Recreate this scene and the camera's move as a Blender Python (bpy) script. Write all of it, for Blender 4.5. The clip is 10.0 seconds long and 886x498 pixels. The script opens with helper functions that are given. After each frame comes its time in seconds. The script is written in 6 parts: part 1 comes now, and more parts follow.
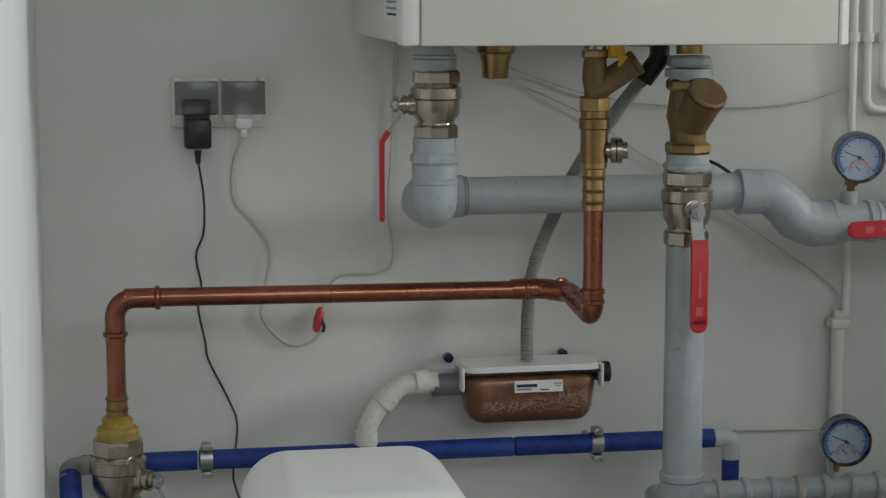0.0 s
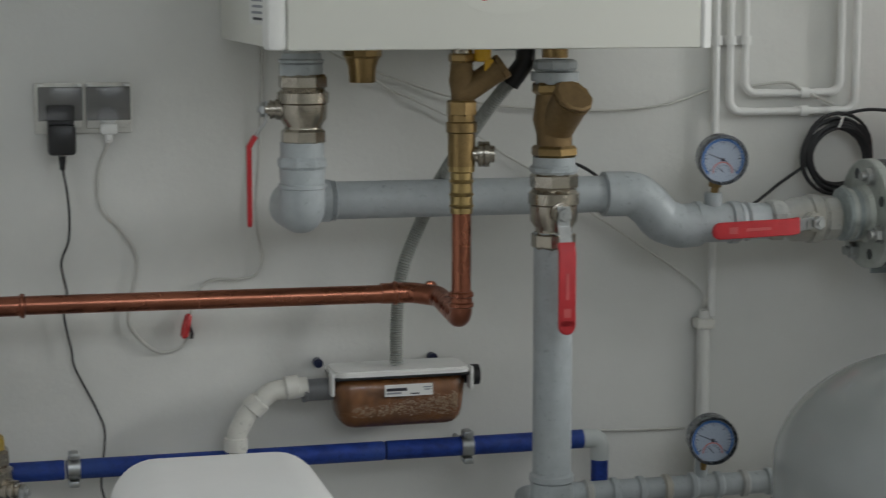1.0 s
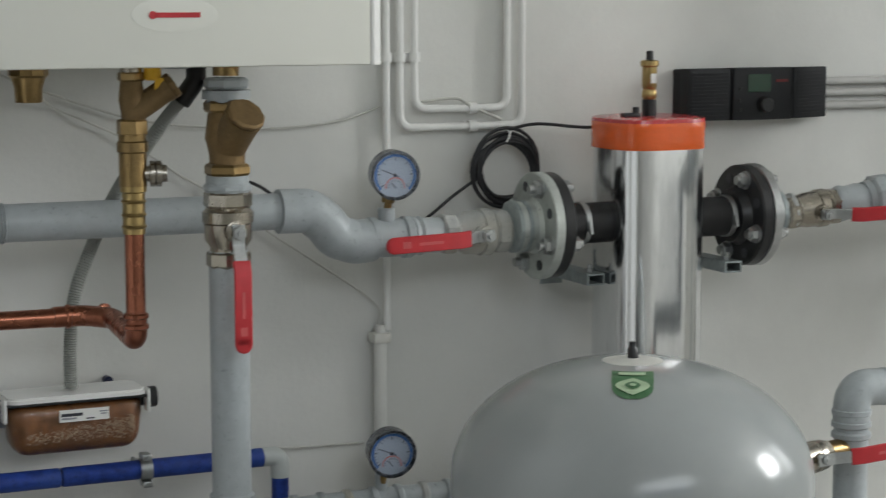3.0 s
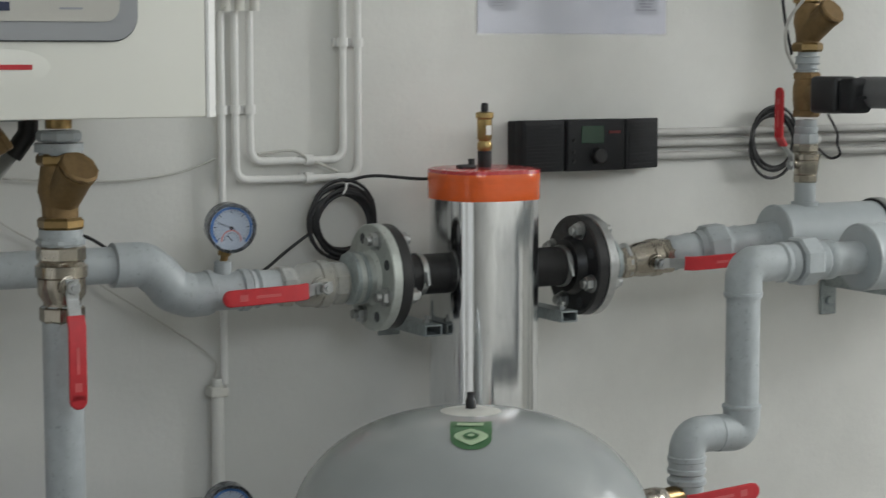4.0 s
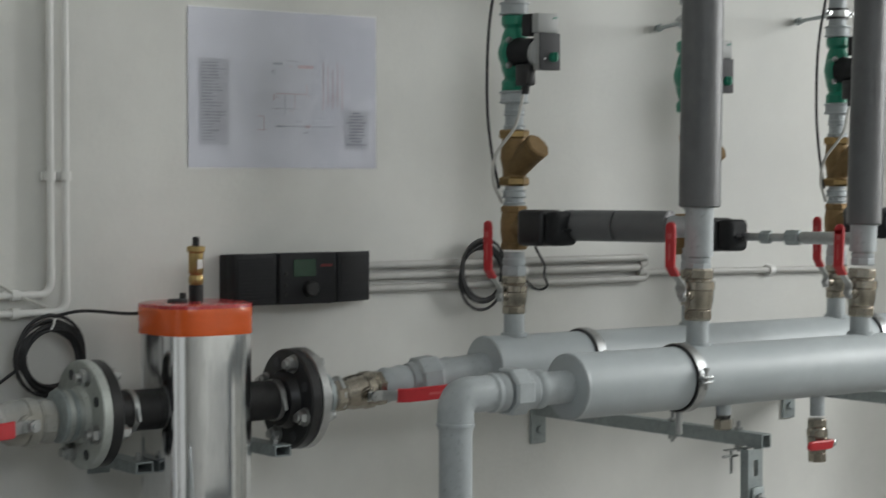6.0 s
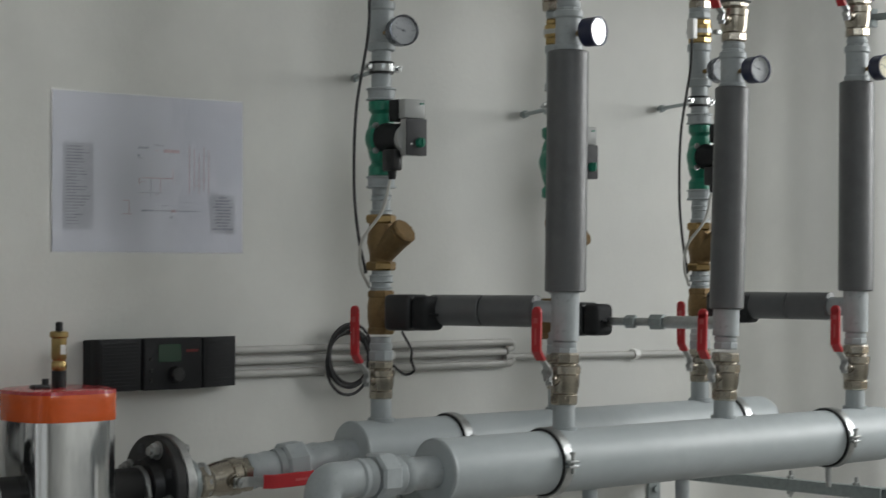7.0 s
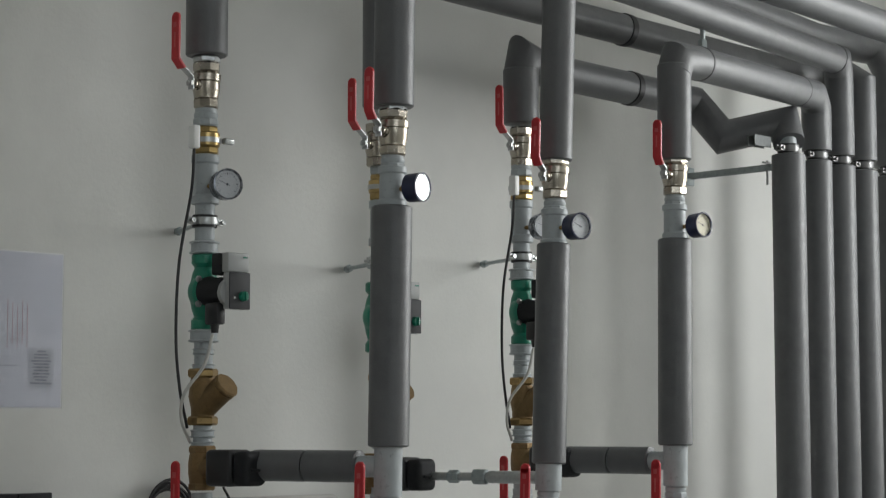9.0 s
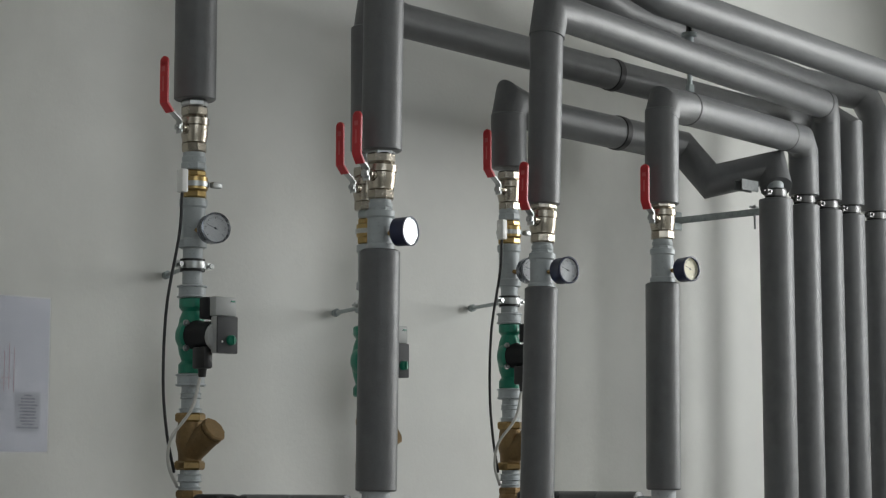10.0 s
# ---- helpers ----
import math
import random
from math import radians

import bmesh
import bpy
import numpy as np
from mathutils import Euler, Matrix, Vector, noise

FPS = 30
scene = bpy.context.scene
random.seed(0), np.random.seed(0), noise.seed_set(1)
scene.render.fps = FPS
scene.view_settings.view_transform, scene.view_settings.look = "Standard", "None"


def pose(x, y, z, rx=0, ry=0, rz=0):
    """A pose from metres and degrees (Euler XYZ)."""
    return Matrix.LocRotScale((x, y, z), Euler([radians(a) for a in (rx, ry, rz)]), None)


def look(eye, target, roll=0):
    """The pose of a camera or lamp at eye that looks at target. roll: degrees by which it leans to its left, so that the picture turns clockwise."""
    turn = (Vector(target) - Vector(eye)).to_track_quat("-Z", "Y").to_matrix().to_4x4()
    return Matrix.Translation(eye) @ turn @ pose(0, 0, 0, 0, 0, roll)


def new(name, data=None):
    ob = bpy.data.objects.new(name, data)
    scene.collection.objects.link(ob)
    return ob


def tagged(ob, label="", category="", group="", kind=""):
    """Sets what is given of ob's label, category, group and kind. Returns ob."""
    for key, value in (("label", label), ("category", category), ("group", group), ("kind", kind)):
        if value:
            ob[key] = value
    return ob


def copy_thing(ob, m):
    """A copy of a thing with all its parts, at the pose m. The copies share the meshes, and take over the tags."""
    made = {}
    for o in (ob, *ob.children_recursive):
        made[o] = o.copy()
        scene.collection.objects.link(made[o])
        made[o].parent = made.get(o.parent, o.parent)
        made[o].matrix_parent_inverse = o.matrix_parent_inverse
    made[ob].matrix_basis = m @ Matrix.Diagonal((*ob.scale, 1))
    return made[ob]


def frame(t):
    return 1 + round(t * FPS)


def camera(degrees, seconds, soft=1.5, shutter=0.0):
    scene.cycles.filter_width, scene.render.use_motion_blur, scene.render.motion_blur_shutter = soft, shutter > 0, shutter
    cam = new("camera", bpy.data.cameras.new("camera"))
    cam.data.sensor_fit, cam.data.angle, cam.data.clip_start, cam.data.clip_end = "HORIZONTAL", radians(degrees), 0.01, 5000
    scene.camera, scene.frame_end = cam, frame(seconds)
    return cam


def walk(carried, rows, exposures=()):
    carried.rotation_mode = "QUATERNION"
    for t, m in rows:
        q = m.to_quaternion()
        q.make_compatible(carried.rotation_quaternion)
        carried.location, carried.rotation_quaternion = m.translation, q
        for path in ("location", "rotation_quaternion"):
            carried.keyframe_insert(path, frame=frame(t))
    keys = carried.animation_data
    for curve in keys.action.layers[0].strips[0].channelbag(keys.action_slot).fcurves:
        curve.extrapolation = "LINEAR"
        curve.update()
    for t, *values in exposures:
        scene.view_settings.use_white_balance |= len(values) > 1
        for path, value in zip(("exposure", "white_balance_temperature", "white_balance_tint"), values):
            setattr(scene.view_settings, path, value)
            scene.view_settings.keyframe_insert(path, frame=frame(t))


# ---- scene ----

# ---------- camera: a tripod pan, the eye stays in one place ----------
cam = camera(25.68, 10.0, soft=1.2, shutter=0.45)
EYE = (0.0, 0.0, 1.60)
YAW = 10.0
ROWS = [
    (0.0, 0.0, -7.871, -0.05), (0.5, 1.358, -7.796, -0.04), (1.0, 3.912, -7.745, -0.02), (1.5, 6.287, -7.695, 0.03),
    (2.0, 8.843, -7.649, 0.04), (2.2, 9.86, -7.62, 0.05), (3.3, 15.02, -6.93, 0.07), (3.5, 16.059, -6.614, 0.07),
    (4.0, 18.373, -5.711, 0.03), (4.5, 20.158, -4.908, 0.0), (5.0, 22.153, -4.219, -0.04), (5.5, 24.236, -3.451, -0.02),
    (6.0, 26.845, -1.785, 0.0), (6.2, 27.66, -1.22, 0.0), (7.3, 31.91, 1.33, -0.03), (7.5, 32.661, 1.708, -0.03),
    (8.0, 34.497, 2.73, -0.03), (8.5, 35.791, 4.106, 0.0), (9.0, 35.964, 5.26, 0.02), (9.5, 36.151, 5.975, 0.02),
    (10.0, 36.323, 6.558, 0.02),
]
walk(cam, [(t, pose(*EYE, 90 + pitch, roll, -(YAW + yaw))) for t, yaw, pitch, roll in ROWS],
     [(0.0, -0.45), (2.0, -0.27), (3.5, -0.12), (4.4, -0.26), (5.5, -0.40), (7.5, -0.86), (10.0, -0.86)])

# ---------- light ----------
world = bpy.data.worlds.new("sky")
scene.world = world
world.use_nodes = True
wn = world.node_tree
sky = wn.nodes.new("ShaderNodeTexSky")
sky.sky_type, sky.sun_disc, sky.sun_elevation, sky.sun_rotation = "NISHITA", False, radians(35), radians(120)
wn.links.new(sky.outputs[0], wn.nodes["Background"].inputs[0])
wn.nodes["Background"].inputs[1].default_value = 0.12


def window_light(name, place, target, wide, high, watts, tint):
    lamp = bpy.data.lights.new(name, "AREA")
    lamp.shape, lamp.size, lamp.size_y, lamp.energy, lamp.color = "RECTANGLE", wide, high, watts, tint
    ob = new(name, lamp)
    ob.matrix_world = look(place, target)
    return ob


window_light("window_daylight_east", (5.45, 1.10, 2.48), (0.0, 1.10, 1.70), 0.95, 1.25, 114, (0.95, 0.97, 0.965))
window_light("window_daylight_corner", (5.45, 2.22, 2.20), (0.0, 2.45, 1.70), 0.30, 1.6, 12.5, (0.95, 0.97, 0.965))
window_light("window_daylight_south", (0.9, -0.72, 2.68), (0.2, 3.0, 1.10), 2.1, 0.66, 20, (0.925, 0.975, 1.0))


# ---------- materials ----------
def mat(name, color, rough=0.5, metal=0.0, var=0.12, scale=30.0, bump=0.0, bscale=200.0, tint=None, spec=0.5, coat=0.0, dirt=0.0, stretch=(1, 1, 1)):
    """Base colour with two scales of noise, roughness variation and fine relief, in object metres."""
    m = bpy.data.materials.new(name)
    m.use_nodes = True
    n, l = m.node_tree.nodes, m.node_tree.links
    b = n["Principled BSDF"]
    b.inputs["Metallic"].default_value = metal
    b.inputs["Specular IOR Level"].default_value = spec
    b.inputs["Coat Weight"].default_value = coat
    co = n.new("ShaderNodeTexCoord")
    mp = n.new("ShaderNodeMapping")
    mp.inputs["Scale"].default_value = stretch
    l.new(co.outputs["Object"], mp.inputs[0])

    def noise_at(s, detail=5.0, r=0.6):
        t = n.new("ShaderNodeTexNoise")
        t.inputs["Scale"].default_value, t.inputs["Detail"].default_value, t.inputs["Roughness"].default_value = s, detail, r
        l.new(mp.outputs[0], t.inputs["Vector"])
        return t.outputs["Fac"]

    def mix(fac, a, c):
        x = n.new("ShaderNodeMix")
        x.data_type = "RGBA"
        for sock, v in ((x.inputs[0], fac), (x.inputs[6], a), (x.inputs[7], c)):
            if isinstance(v, bpy.types.NodeSocket):
                l.new(v, sock)
            else:
                sock.default_value = v
        return x.outputs[2]

    def ramp(v, lo, hi):
        x = n.new("ShaderNodeMapRange")
        x.inputs["From Min"].default_value, x.inputs["From Max"].default_value = lo, hi
        l.new(v, x.inputs["Value"])
        return x.outputs[0]

    dark = tuple(c * (1 - var) for c in color) + (1,)
    light = tuple(min(1.0, c * (1 + var)) for c in color) + (1,)
    col = mix(ramp(noise_at(scale), 0.3, 0.7), dark, light)
    second = tint or tuple(c * (1 - 0.8 * var) for c in color)
    col = mix(ramp(noise_at(scale / 7, 3.0), 0.45, 0.75), col, second + (1,))
    if dirt:
        col = mix(ramp(noise_at(scale * 2.3, 6.0, 0.7), 0.60 - 0.1 * dirt, 0.78), col, tuple(c * 0.45 for c in color) + (1,))
    l.new(col, b.inputs["Base Color"])
    rr = n.new("ShaderNodeMapRange")
    rr.inputs["To Min"].default_value, rr.inputs["To Max"].default_value = max(0.02, rough - 0.08), min(1, rough + 0.1)
    l.new(noise_at(scale * 1.7), rr.inputs["Value"])
    l.new(rr.outputs[0], b.inputs["Roughness"])
    if bump:
        bp = n.new("ShaderNodeBump")
        bp.inputs["Strength"].default_value, bp.inputs["Distance"].default_value = bump, 0.002
        l.new(noise_at(bscale, 6.0), bp.inputs["Height"])
        l.new(bp.outputs[0], b.inputs["Normal"])
    return m


def glass_mat(name, color, rough=0.02, ior=1.45):
    m = bpy.data.materials.new(name)
    m.use_nodes = True
    b = m.node_tree.nodes["Principled BSDF"]
    b.inputs["Base Color"].default_value = (*color, 1)
    b.inputs["Roughness"].default_value = rough
    b.inputs["Transmission Weight"].default_value = 1.0
    b.inputs["IOR"].default_value = ior
    return m


PLASTER = mat("painted_plaster", (0.70, 0.70, 0.67), 0.85, var=0.06, scale=5, bump=0.3, bscale=90, tint=(0.64, 0.645, 0.63))
# wall return: plaster made whiter and cooler, strong daylight put into the colour
LITWALL = mat("plaster_whitened_as_lit", (0.87, 0.885, 0.89), 0.8, var=0.03, scale=8, bump=0.2, bscale=140)
FLOOR = mat("grey_floor_tile", (0.34, 0.33, 0.31), 0.45, var=0.1, scale=6, bump=0.1)
CEIL = mat("ceiling_paint", (0.74, 0.74, 0.72), 0.9, var=0.03, scale=6)
ENAMEL = mat("boiler_enamel", (0.74, 0.74, 0.68), 0.38, var=0.02, scale=5, bump=0.03, bscale=400)
WHITE = mat("white_plastic", (0.80, 0.80, 0.78), 0.35, var=0.03, scale=25)
WHITE2 = mat("aged_white_plastic", (0.70, 0.69, 0.64), 0.45, var=0.05, scale=40, dirt=0.3)
PANELBEIGE = mat("boiler_panel_beige", (0.47, 0.46, 0.42), 0.4, var=0.04, scale=20)
PANELGREY = mat("boiler_panel_grey", (0.30, 0.31, 0.32), 0.35, var=0.04, scale=20)
DARKLINE = mat("dark_gasket", (0.05, 0.055, 0.06), 0.5)
GREY = mat("grey_pipe_paint", (0.40, 0.435, 0.45), 0.42, var=0.08, scale=45, bump=0.15, bscale=260, tint=(0.36, 0.39, 0.40), dirt=0.15)
GREYLIGHT = mat("grey_header_paint", (0.43, 0.47, 0.485), 0.45, var=0.05, scale=25, bump=0.12, bscale=200, tint=(0.39, 0.43, 0.445))
GREYSMEAR = mat("grey_paint_over_brass", (0.42, 0.43, 0.42), 0.42, var=0.16, scale=40, bump=0.2, tint=(0.40, 0.37, 0.30), dirt=0.25)
COPPER = mat("copper_tube", (0.37, 0.14, 0.085), 0.27, 1.0, var=0.18, scale=30, tint=(0.24, 0.09, 0.06), dirt=0.2, bump=0.05, stretch=(0.3, 1, 0.3))
BRASS = mat("raw_brass", (0.33, 0.225, 0.10), 0.33, 1.0, var=0.16, scale=60, tint=(0.22, 0.15, 0.07), dirt=0.35, bump=0.1)
BRASSDULL = mat("cast_brass", (0.25, 0.165, 0.075), 0.55, 0.6, var=0.14, scale=90, bump=0.35, bscale=500, tint=(0.20, 0.13, 0.06), dirt=0.3)
GOLD = mat("polished_brass", (0.44, 0.32, 0.14), 0.3, 1.0, var=0.14, scale=60, tint=(0.34, 0.24, 0.10), dirt=0.2)
NICKEL = mat("nickel_plated_brass", (0.43, 0.395, 0.34), 0.24, 1.0, var=0.14, scale=35, tint=(0.33, 0.295, 0.24), dirt=0.12, bump=0.22, bscale=160)
# zinc of the short struts, darkened to carry the shade they sit in
SHADEDZINC = mat("zinc_darkened_as_shaded", (0.15, 0.16, 0.16), 0.6, 0.3, var=0.2, scale=80, dirt=0.3)
CLAMPSTEEL = mat("clamp_steel", (0.20, 0.20, 0.20), 0.36, 1.0, var=0.2, scale=80, dirt=0.4)
PUMPFACE = mat("pump_face_grey", (0.045, 0.046, 0.050), 0.6, var=0.06, scale=40)
CHROME = mat("dark_chrome", (0.17, 0.18, 0.20), 0.26, 1.0, var=0.1, scale=60)
STEEL = mat("zinc_plated_steel", (0.44, 0.45, 0.45), 0.38, 1.0, var=0.12, scale=90, tint=(0.48, 0.50, 0.50), dirt=0.25)
GALV = mat("galvanised_steel", (0.33, 0.37, 0.375), 0.48, 0.5, var=0.15, scale=70, tint=(0.35, 0.39, 0.39), dirt=0.3, bump=0.1)
FOIL = mat("galvanised_sheet_jacket", (0.78, 0.79, 0.80), 0.13, 1.0, var=0.10, scale=60, bump=0.06, bscale=18, stretch=(1, 1, 0.2), dirt=0.05)
ZINC = mat("dull_zinc_steel", (0.52, 0.55, 0.53), 0.42, 0.6, var=0.14, scale=50, tint=(0.44, 0.47, 0.44), dirt=0.3, bump=0.1)
CONDUIT = mat("white_conduit", (0.49, 0.485, 0.465), 0.45, var=0.06, scale=30)
BOXGREY = mat("light_grey_plastic", (0.50, 0.53, 0.52), 0.45, var=0.04, scale=30)
SOFTWHITE = mat("softener_white", (0.86, 0.86, 0.855), 0.34, var=0.02, scale=12)
ORANGE = mat("orange_adhesive_tape", (0.84, 0.13, 0.018), 0.22, var=0.10, scale=20, bump=0.8, bscale=14, coat=0.4, stretch=(1, 1, 2.2))
REDTAPE = mat("red_adhesive_tape", (0.55, 0.03, 0.035), 0.25, var=0.15, scale=50, bump=0.6, bscale=60, coat=0.5)
RED = mat("red_lever_vinyl", (0.50, 0.022, 0.03), 0.38, var=0.1, scale=60, bump=0.1)
PINK = mat("faded_print", (0.56, 0.10, 0.10), 0.5)
BLACK = mat("black_plastic", (0.013, 0.0135, 0.015), 0.38, var=0.2, scale=60)
RUBBER = mat("black_rubber", (0.011, 0.011, 0.012), 0.5, var=0.2, scale=60, bump=0.2)
CHAR = mat("charcoal_plastic", (0.013, 0.014, 0.016), 0.65, var=0.1, scale=50, bump=0.15, bscale=900, spec=0.35)
FOAM = mat("grey_foam_insulation", (0.096, 0.099, 0.103), 0.42, var=0.16, scale=25, bump=0.3, bscale=300, tint=(0.112, 0.115, 0.119), spec=0.65)
BLUE = mat("blue_insulation_sleeve", (0.014, 0.042, 0.235), 0.55, spec=0.3, var=0.35, scale=60, bump=0.4, bscale=150, tint=(0.03, 0.07, 0.26), dirt=0.35)
NAVY = mat("dark_blue_plastic", (0.010, 0.016, 0.055), 0.35)
GREEN = mat("green_pump_enamel", (0.012, 0.21, 0.13), 0.32, var=0.12, scale=50, bump=0.25, bscale=300)
PUMPGREY = mat("pump_cover_grey", (0.16, 0.165, 0.175), 0.4, var=0.05, scale=40)
PUMPPALE = mat("pump_cover_pale", (0.38, 0.39, 0.385), 0.4, var=0.05, scale=40)
YELLOW = mat("yellow_paint", (0.36, 0.25, 0.03), 0.4, var=0.35, scale=70, dirt=0.6, tint=(0.27, 0.19, 0.07), bump=0.4, bscale=120)
AMBERPLAST = mat("amber_cap", (0.75, 0.42, 0.02), 0.35)
HOSE = mat("grey_corrugated_hose", (0.28, 0.29, 0.27), 0.55, var=0.1, scale=60)
CABLEW = mat("white_cable", (0.54, 0.535, 0.50), 0.45, var=0.06, scale=60)
CABLEB = mat("black_cable", (0.02, 0.02, 0.022), 0.5)
TANK = mat("tank_grey_lacquer", (0.33, 0.35, 0.35), 0.17, var=0.04, scale=8, spec=0.55)
DIAL = mat("dial_white", (0.37, 0.42, 0.49), 0.5, var=0.02)
DIALCREAM = mat("dial_cream", (0.62, 0.57, 0.40), 0.5, var=0.02)
DIALWHITE = mat("dial_bright", (0.72, 0.73, 0.75), 0.5, var=0.02)
DIALGREY = mat("dial_silver", (0.45, 0.46, 0.46), 0.45, var=0.05)
INK = mat("ink_dark", (0.03, 0.03, 0.04), 0.6)
INKBLUE = mat("ink_blue", (0.05, 0.16, 0.42), 0.6)
INKGREY = mat("ink_grey", (0.30, 0.31, 0.34), 0.7, var=0.1)
PAPERINK = mat("faded_grey_print", (0.30, 0.305, 0.34), 0.7, var=0.25, scale=60)
PAPERRED = mat("faded_red_print", (0.44, 0.33, 0.345), 0.7, var=0.25, scale=60)
INKRED = mat("ink_red", (0.55, 0.16, 0.14), 0.7)
PAPER = mat("printed_paper", (0.455, 0.465, 0.50), 0.7, var=0.03, scale=18, bump=0.1, bscale=14)
PAPERSHADE = mat("tinted_print_area", (0.425, 0.435, 0.47), 0.7, var=0.06, scale=60)
LABELGREEN = mat("green_label", (0.06, 0.17, 0.07), 0.4)
LABELPALE = mat("pale_green_label", (0.42, 0.56, 0.36), 0.4)
GASKET = mat("pale_gasket", (0.62, 0.62, 0.58), 0.5)
LCD = mat("green_display", (0.012, 0.05, 0.025), 0.2)
SMOKED = glass_mat("smoked_lid", (0.28, 0.28, 0.285), 0.2)
CLEAR = glass_mat("clear_glass", (0.95, 0.96, 0.98))
CLOUDY = glass_mat("cloudy_clear_plastic", (0.83, 0.80, 0.76), 0.12)
SLEEVE = glass_mat("clear_sleeve", (0.98, 0.98, 1.0), 0.1)
_n, _l = SLEEVE.node_tree.nodes, SLEEVE.node_tree.links
_co, _wr, _bp = _n.new("ShaderNodeTexCoord"), _n.new("ShaderNodeTexNoise"), _n.new("ShaderNodeBump")
_wr.inputs["Scale"].default_value, _wr.inputs["Detail"].default_value = 14.0, 3.0
_bp.inputs["Strength"].default_value, _bp.inputs["Distance"].default_value = 0.5, 0.004
_l.new(_co.outputs["Object"], _wr.inputs["Vector"])
_l.new(_wr.outputs["Fac"], _bp.inputs["Height"])
_l.new(_bp.outputs[0], _n["Principled BSDF"].inputs["Normal"])
GRANULE = mat("rust_water_granulate", (0.25, 0.105, 0.035), 0.5, var=0.4, scale=60, bump=0.4, tint=(0.15, 0.068, 0.04), dirt=0.3)
CHIP = mat("white_granulate", (0.45, 0.34, 0.24), 0.6, var=0.35, scale=200)


# ---------- building helpers ----------
def thing(name, label, category, at=(0, 0, 0), group="", turn=0.0):
    ob = new(name)
    ob.empty_display_size = 0.03
    ob.matrix_world = pose(*at, 0, 0, turn)
    return tagged(ob, label, category, group)


def part(name, bm, material, parent=None, label="", smooth=35):
    """Links a bmesh, given in the frame of its thing, as one mesh object under a thing or a part."""
    me = bpy.data.meshes.new(name)
    bmesh.ops.recalc_face_normals(bm, faces=bm.faces)
    lim = radians(smooth)
    for f in bm.faces:
        f.smooth = smooth > 0
    for e in bm.edges:
        e.smooth = len(e.link_faces) == 2 and e.calc_face_angle(0) < lim
    bm.to_mesh(me)
    bm.free()
    me.materials.append(material)
    ob = new(name, me)
    if parent:
        ob.parent = parent
    return tagged(ob, label)


def structure(name, bm, material, label):
    return tagged(part(name, bm, material, None, label), kind="structure", category=name.split("_")[0])


def bm_join(*bms):
    out = bms[0]
    for b in bms[1:]:
        me = bpy.data.meshes.new("tmp")
        b.to_mesh(me)
        out.from_mesh(me)
        bpy.data.meshes.remove(me)
        b.free()
    return out


def box(x0, y0, z0, x1, y1, z1, bev=0.0, seg=2):
    bm = bmesh.new()
    bmesh.ops.create_cube(bm, size=1.0, matrix=Matrix.Translation(((x0 + x1) / 2, (y0 + y1) / 2, (z0 + z1) / 2)) @ Matrix.Diagonal((x1 - x0, y1 - y0, z1 - z0, 1)))
    if bev:
        bmesh.ops.bevel(bm, geom=bm.edges[:], offset=bev, segments=seg, affect="EDGES", profile=0.5)
    return bm


def prism(outline, z0, z1, bev=0.0):
    """A plan outline of (x, y) pairs raised from z0 to z1."""
    bm = bmesh.new()
    lo, hi = [[bm.verts.new((x, y, z)) for x, y in outline] for z in (z0, z1)]
    k = len(outline)
    for i in range(k):
        bm.faces.new((lo[i], lo[(i + 1) % k], hi[(i + 1) % k], hi[i]))
    bm.faces.new(lo)
    bm.faces.new(hi)
    if bev:
        bmesh.ops.bevel(bm, geom=bm.edges[:], offset=bev, segments=2, affect="EDGES", profile=0.5)
    return bm


def moved(bm, m):
    bmesh.ops.transform(bm, matrix=m, verts=bm.verts)
    return bm


def aim(p, d):
    """A frame at p whose z looks along d."""
    return Matrix.Translation(p) @ Vector(d).normalized().to_track_quat("Z", "Y").to_matrix().to_4x4()


def lathe(profile, m=None, seg=28, cap=True):
    """Turns (radius, height) pairs round z; m places it."""
    bm = bmesh.new()
    rings = []
    for r, z in profile:
        rings.append([bm.verts.new((r * math.cos(2 * math.pi * (k + 0.5) / seg), r * math.sin(2 * math.pi * (k + 0.5) / seg), z)) for k in range(seg)])
    for a, b in zip(rings, rings[1:]):
        for k in range(seg):
            bm.faces.new((a[k], a[(k + 1) % seg], b[(k + 1) % seg], b[k]))
    if cap:
        bm.faces.new(rings[0])
        bm.faces.new(rings[-1])
    return moved(bm, m) if m else bm


def hexnut(r, z0, z1, m=None, sides=6):
    c = min(0.12 * r, 0.3 * (z1 - z0))
    return lathe([(r * 0.9, z0), (r, z0 + c), (r, z1 - c), (r * 0.9, z1)], m, sides)


def fillet(points, rad, n=8):
    pts = [Vector(p) for p in points]
    out = [pts[0]]
    for a, b, c in zip(pts, pts[1:], pts[2:]):
        u, v = (a - b).normalized(), (c - b).normalized()
        ang = u.angle(v)
        if ang > 3.1 or rad <= 0:
            out.append(b)
            continue
        d = min(rad / math.tan(ang / 2), (a - b).length * 0.49, (c - b).length * 0.49)
        p, q = b + u * d, b + v * d
        for k in range(n + 1):
            t = k / n
            s = (p * (1 - t) ** 2 + b * 2 * t * (1 - t) * 0.83 + q * t ** 2) / ((1 - t) ** 2 + 2 * t * (1 - t) * 0.83 + t ** 2)
            out.append(s)
    out.append(pts[-1])
    return out


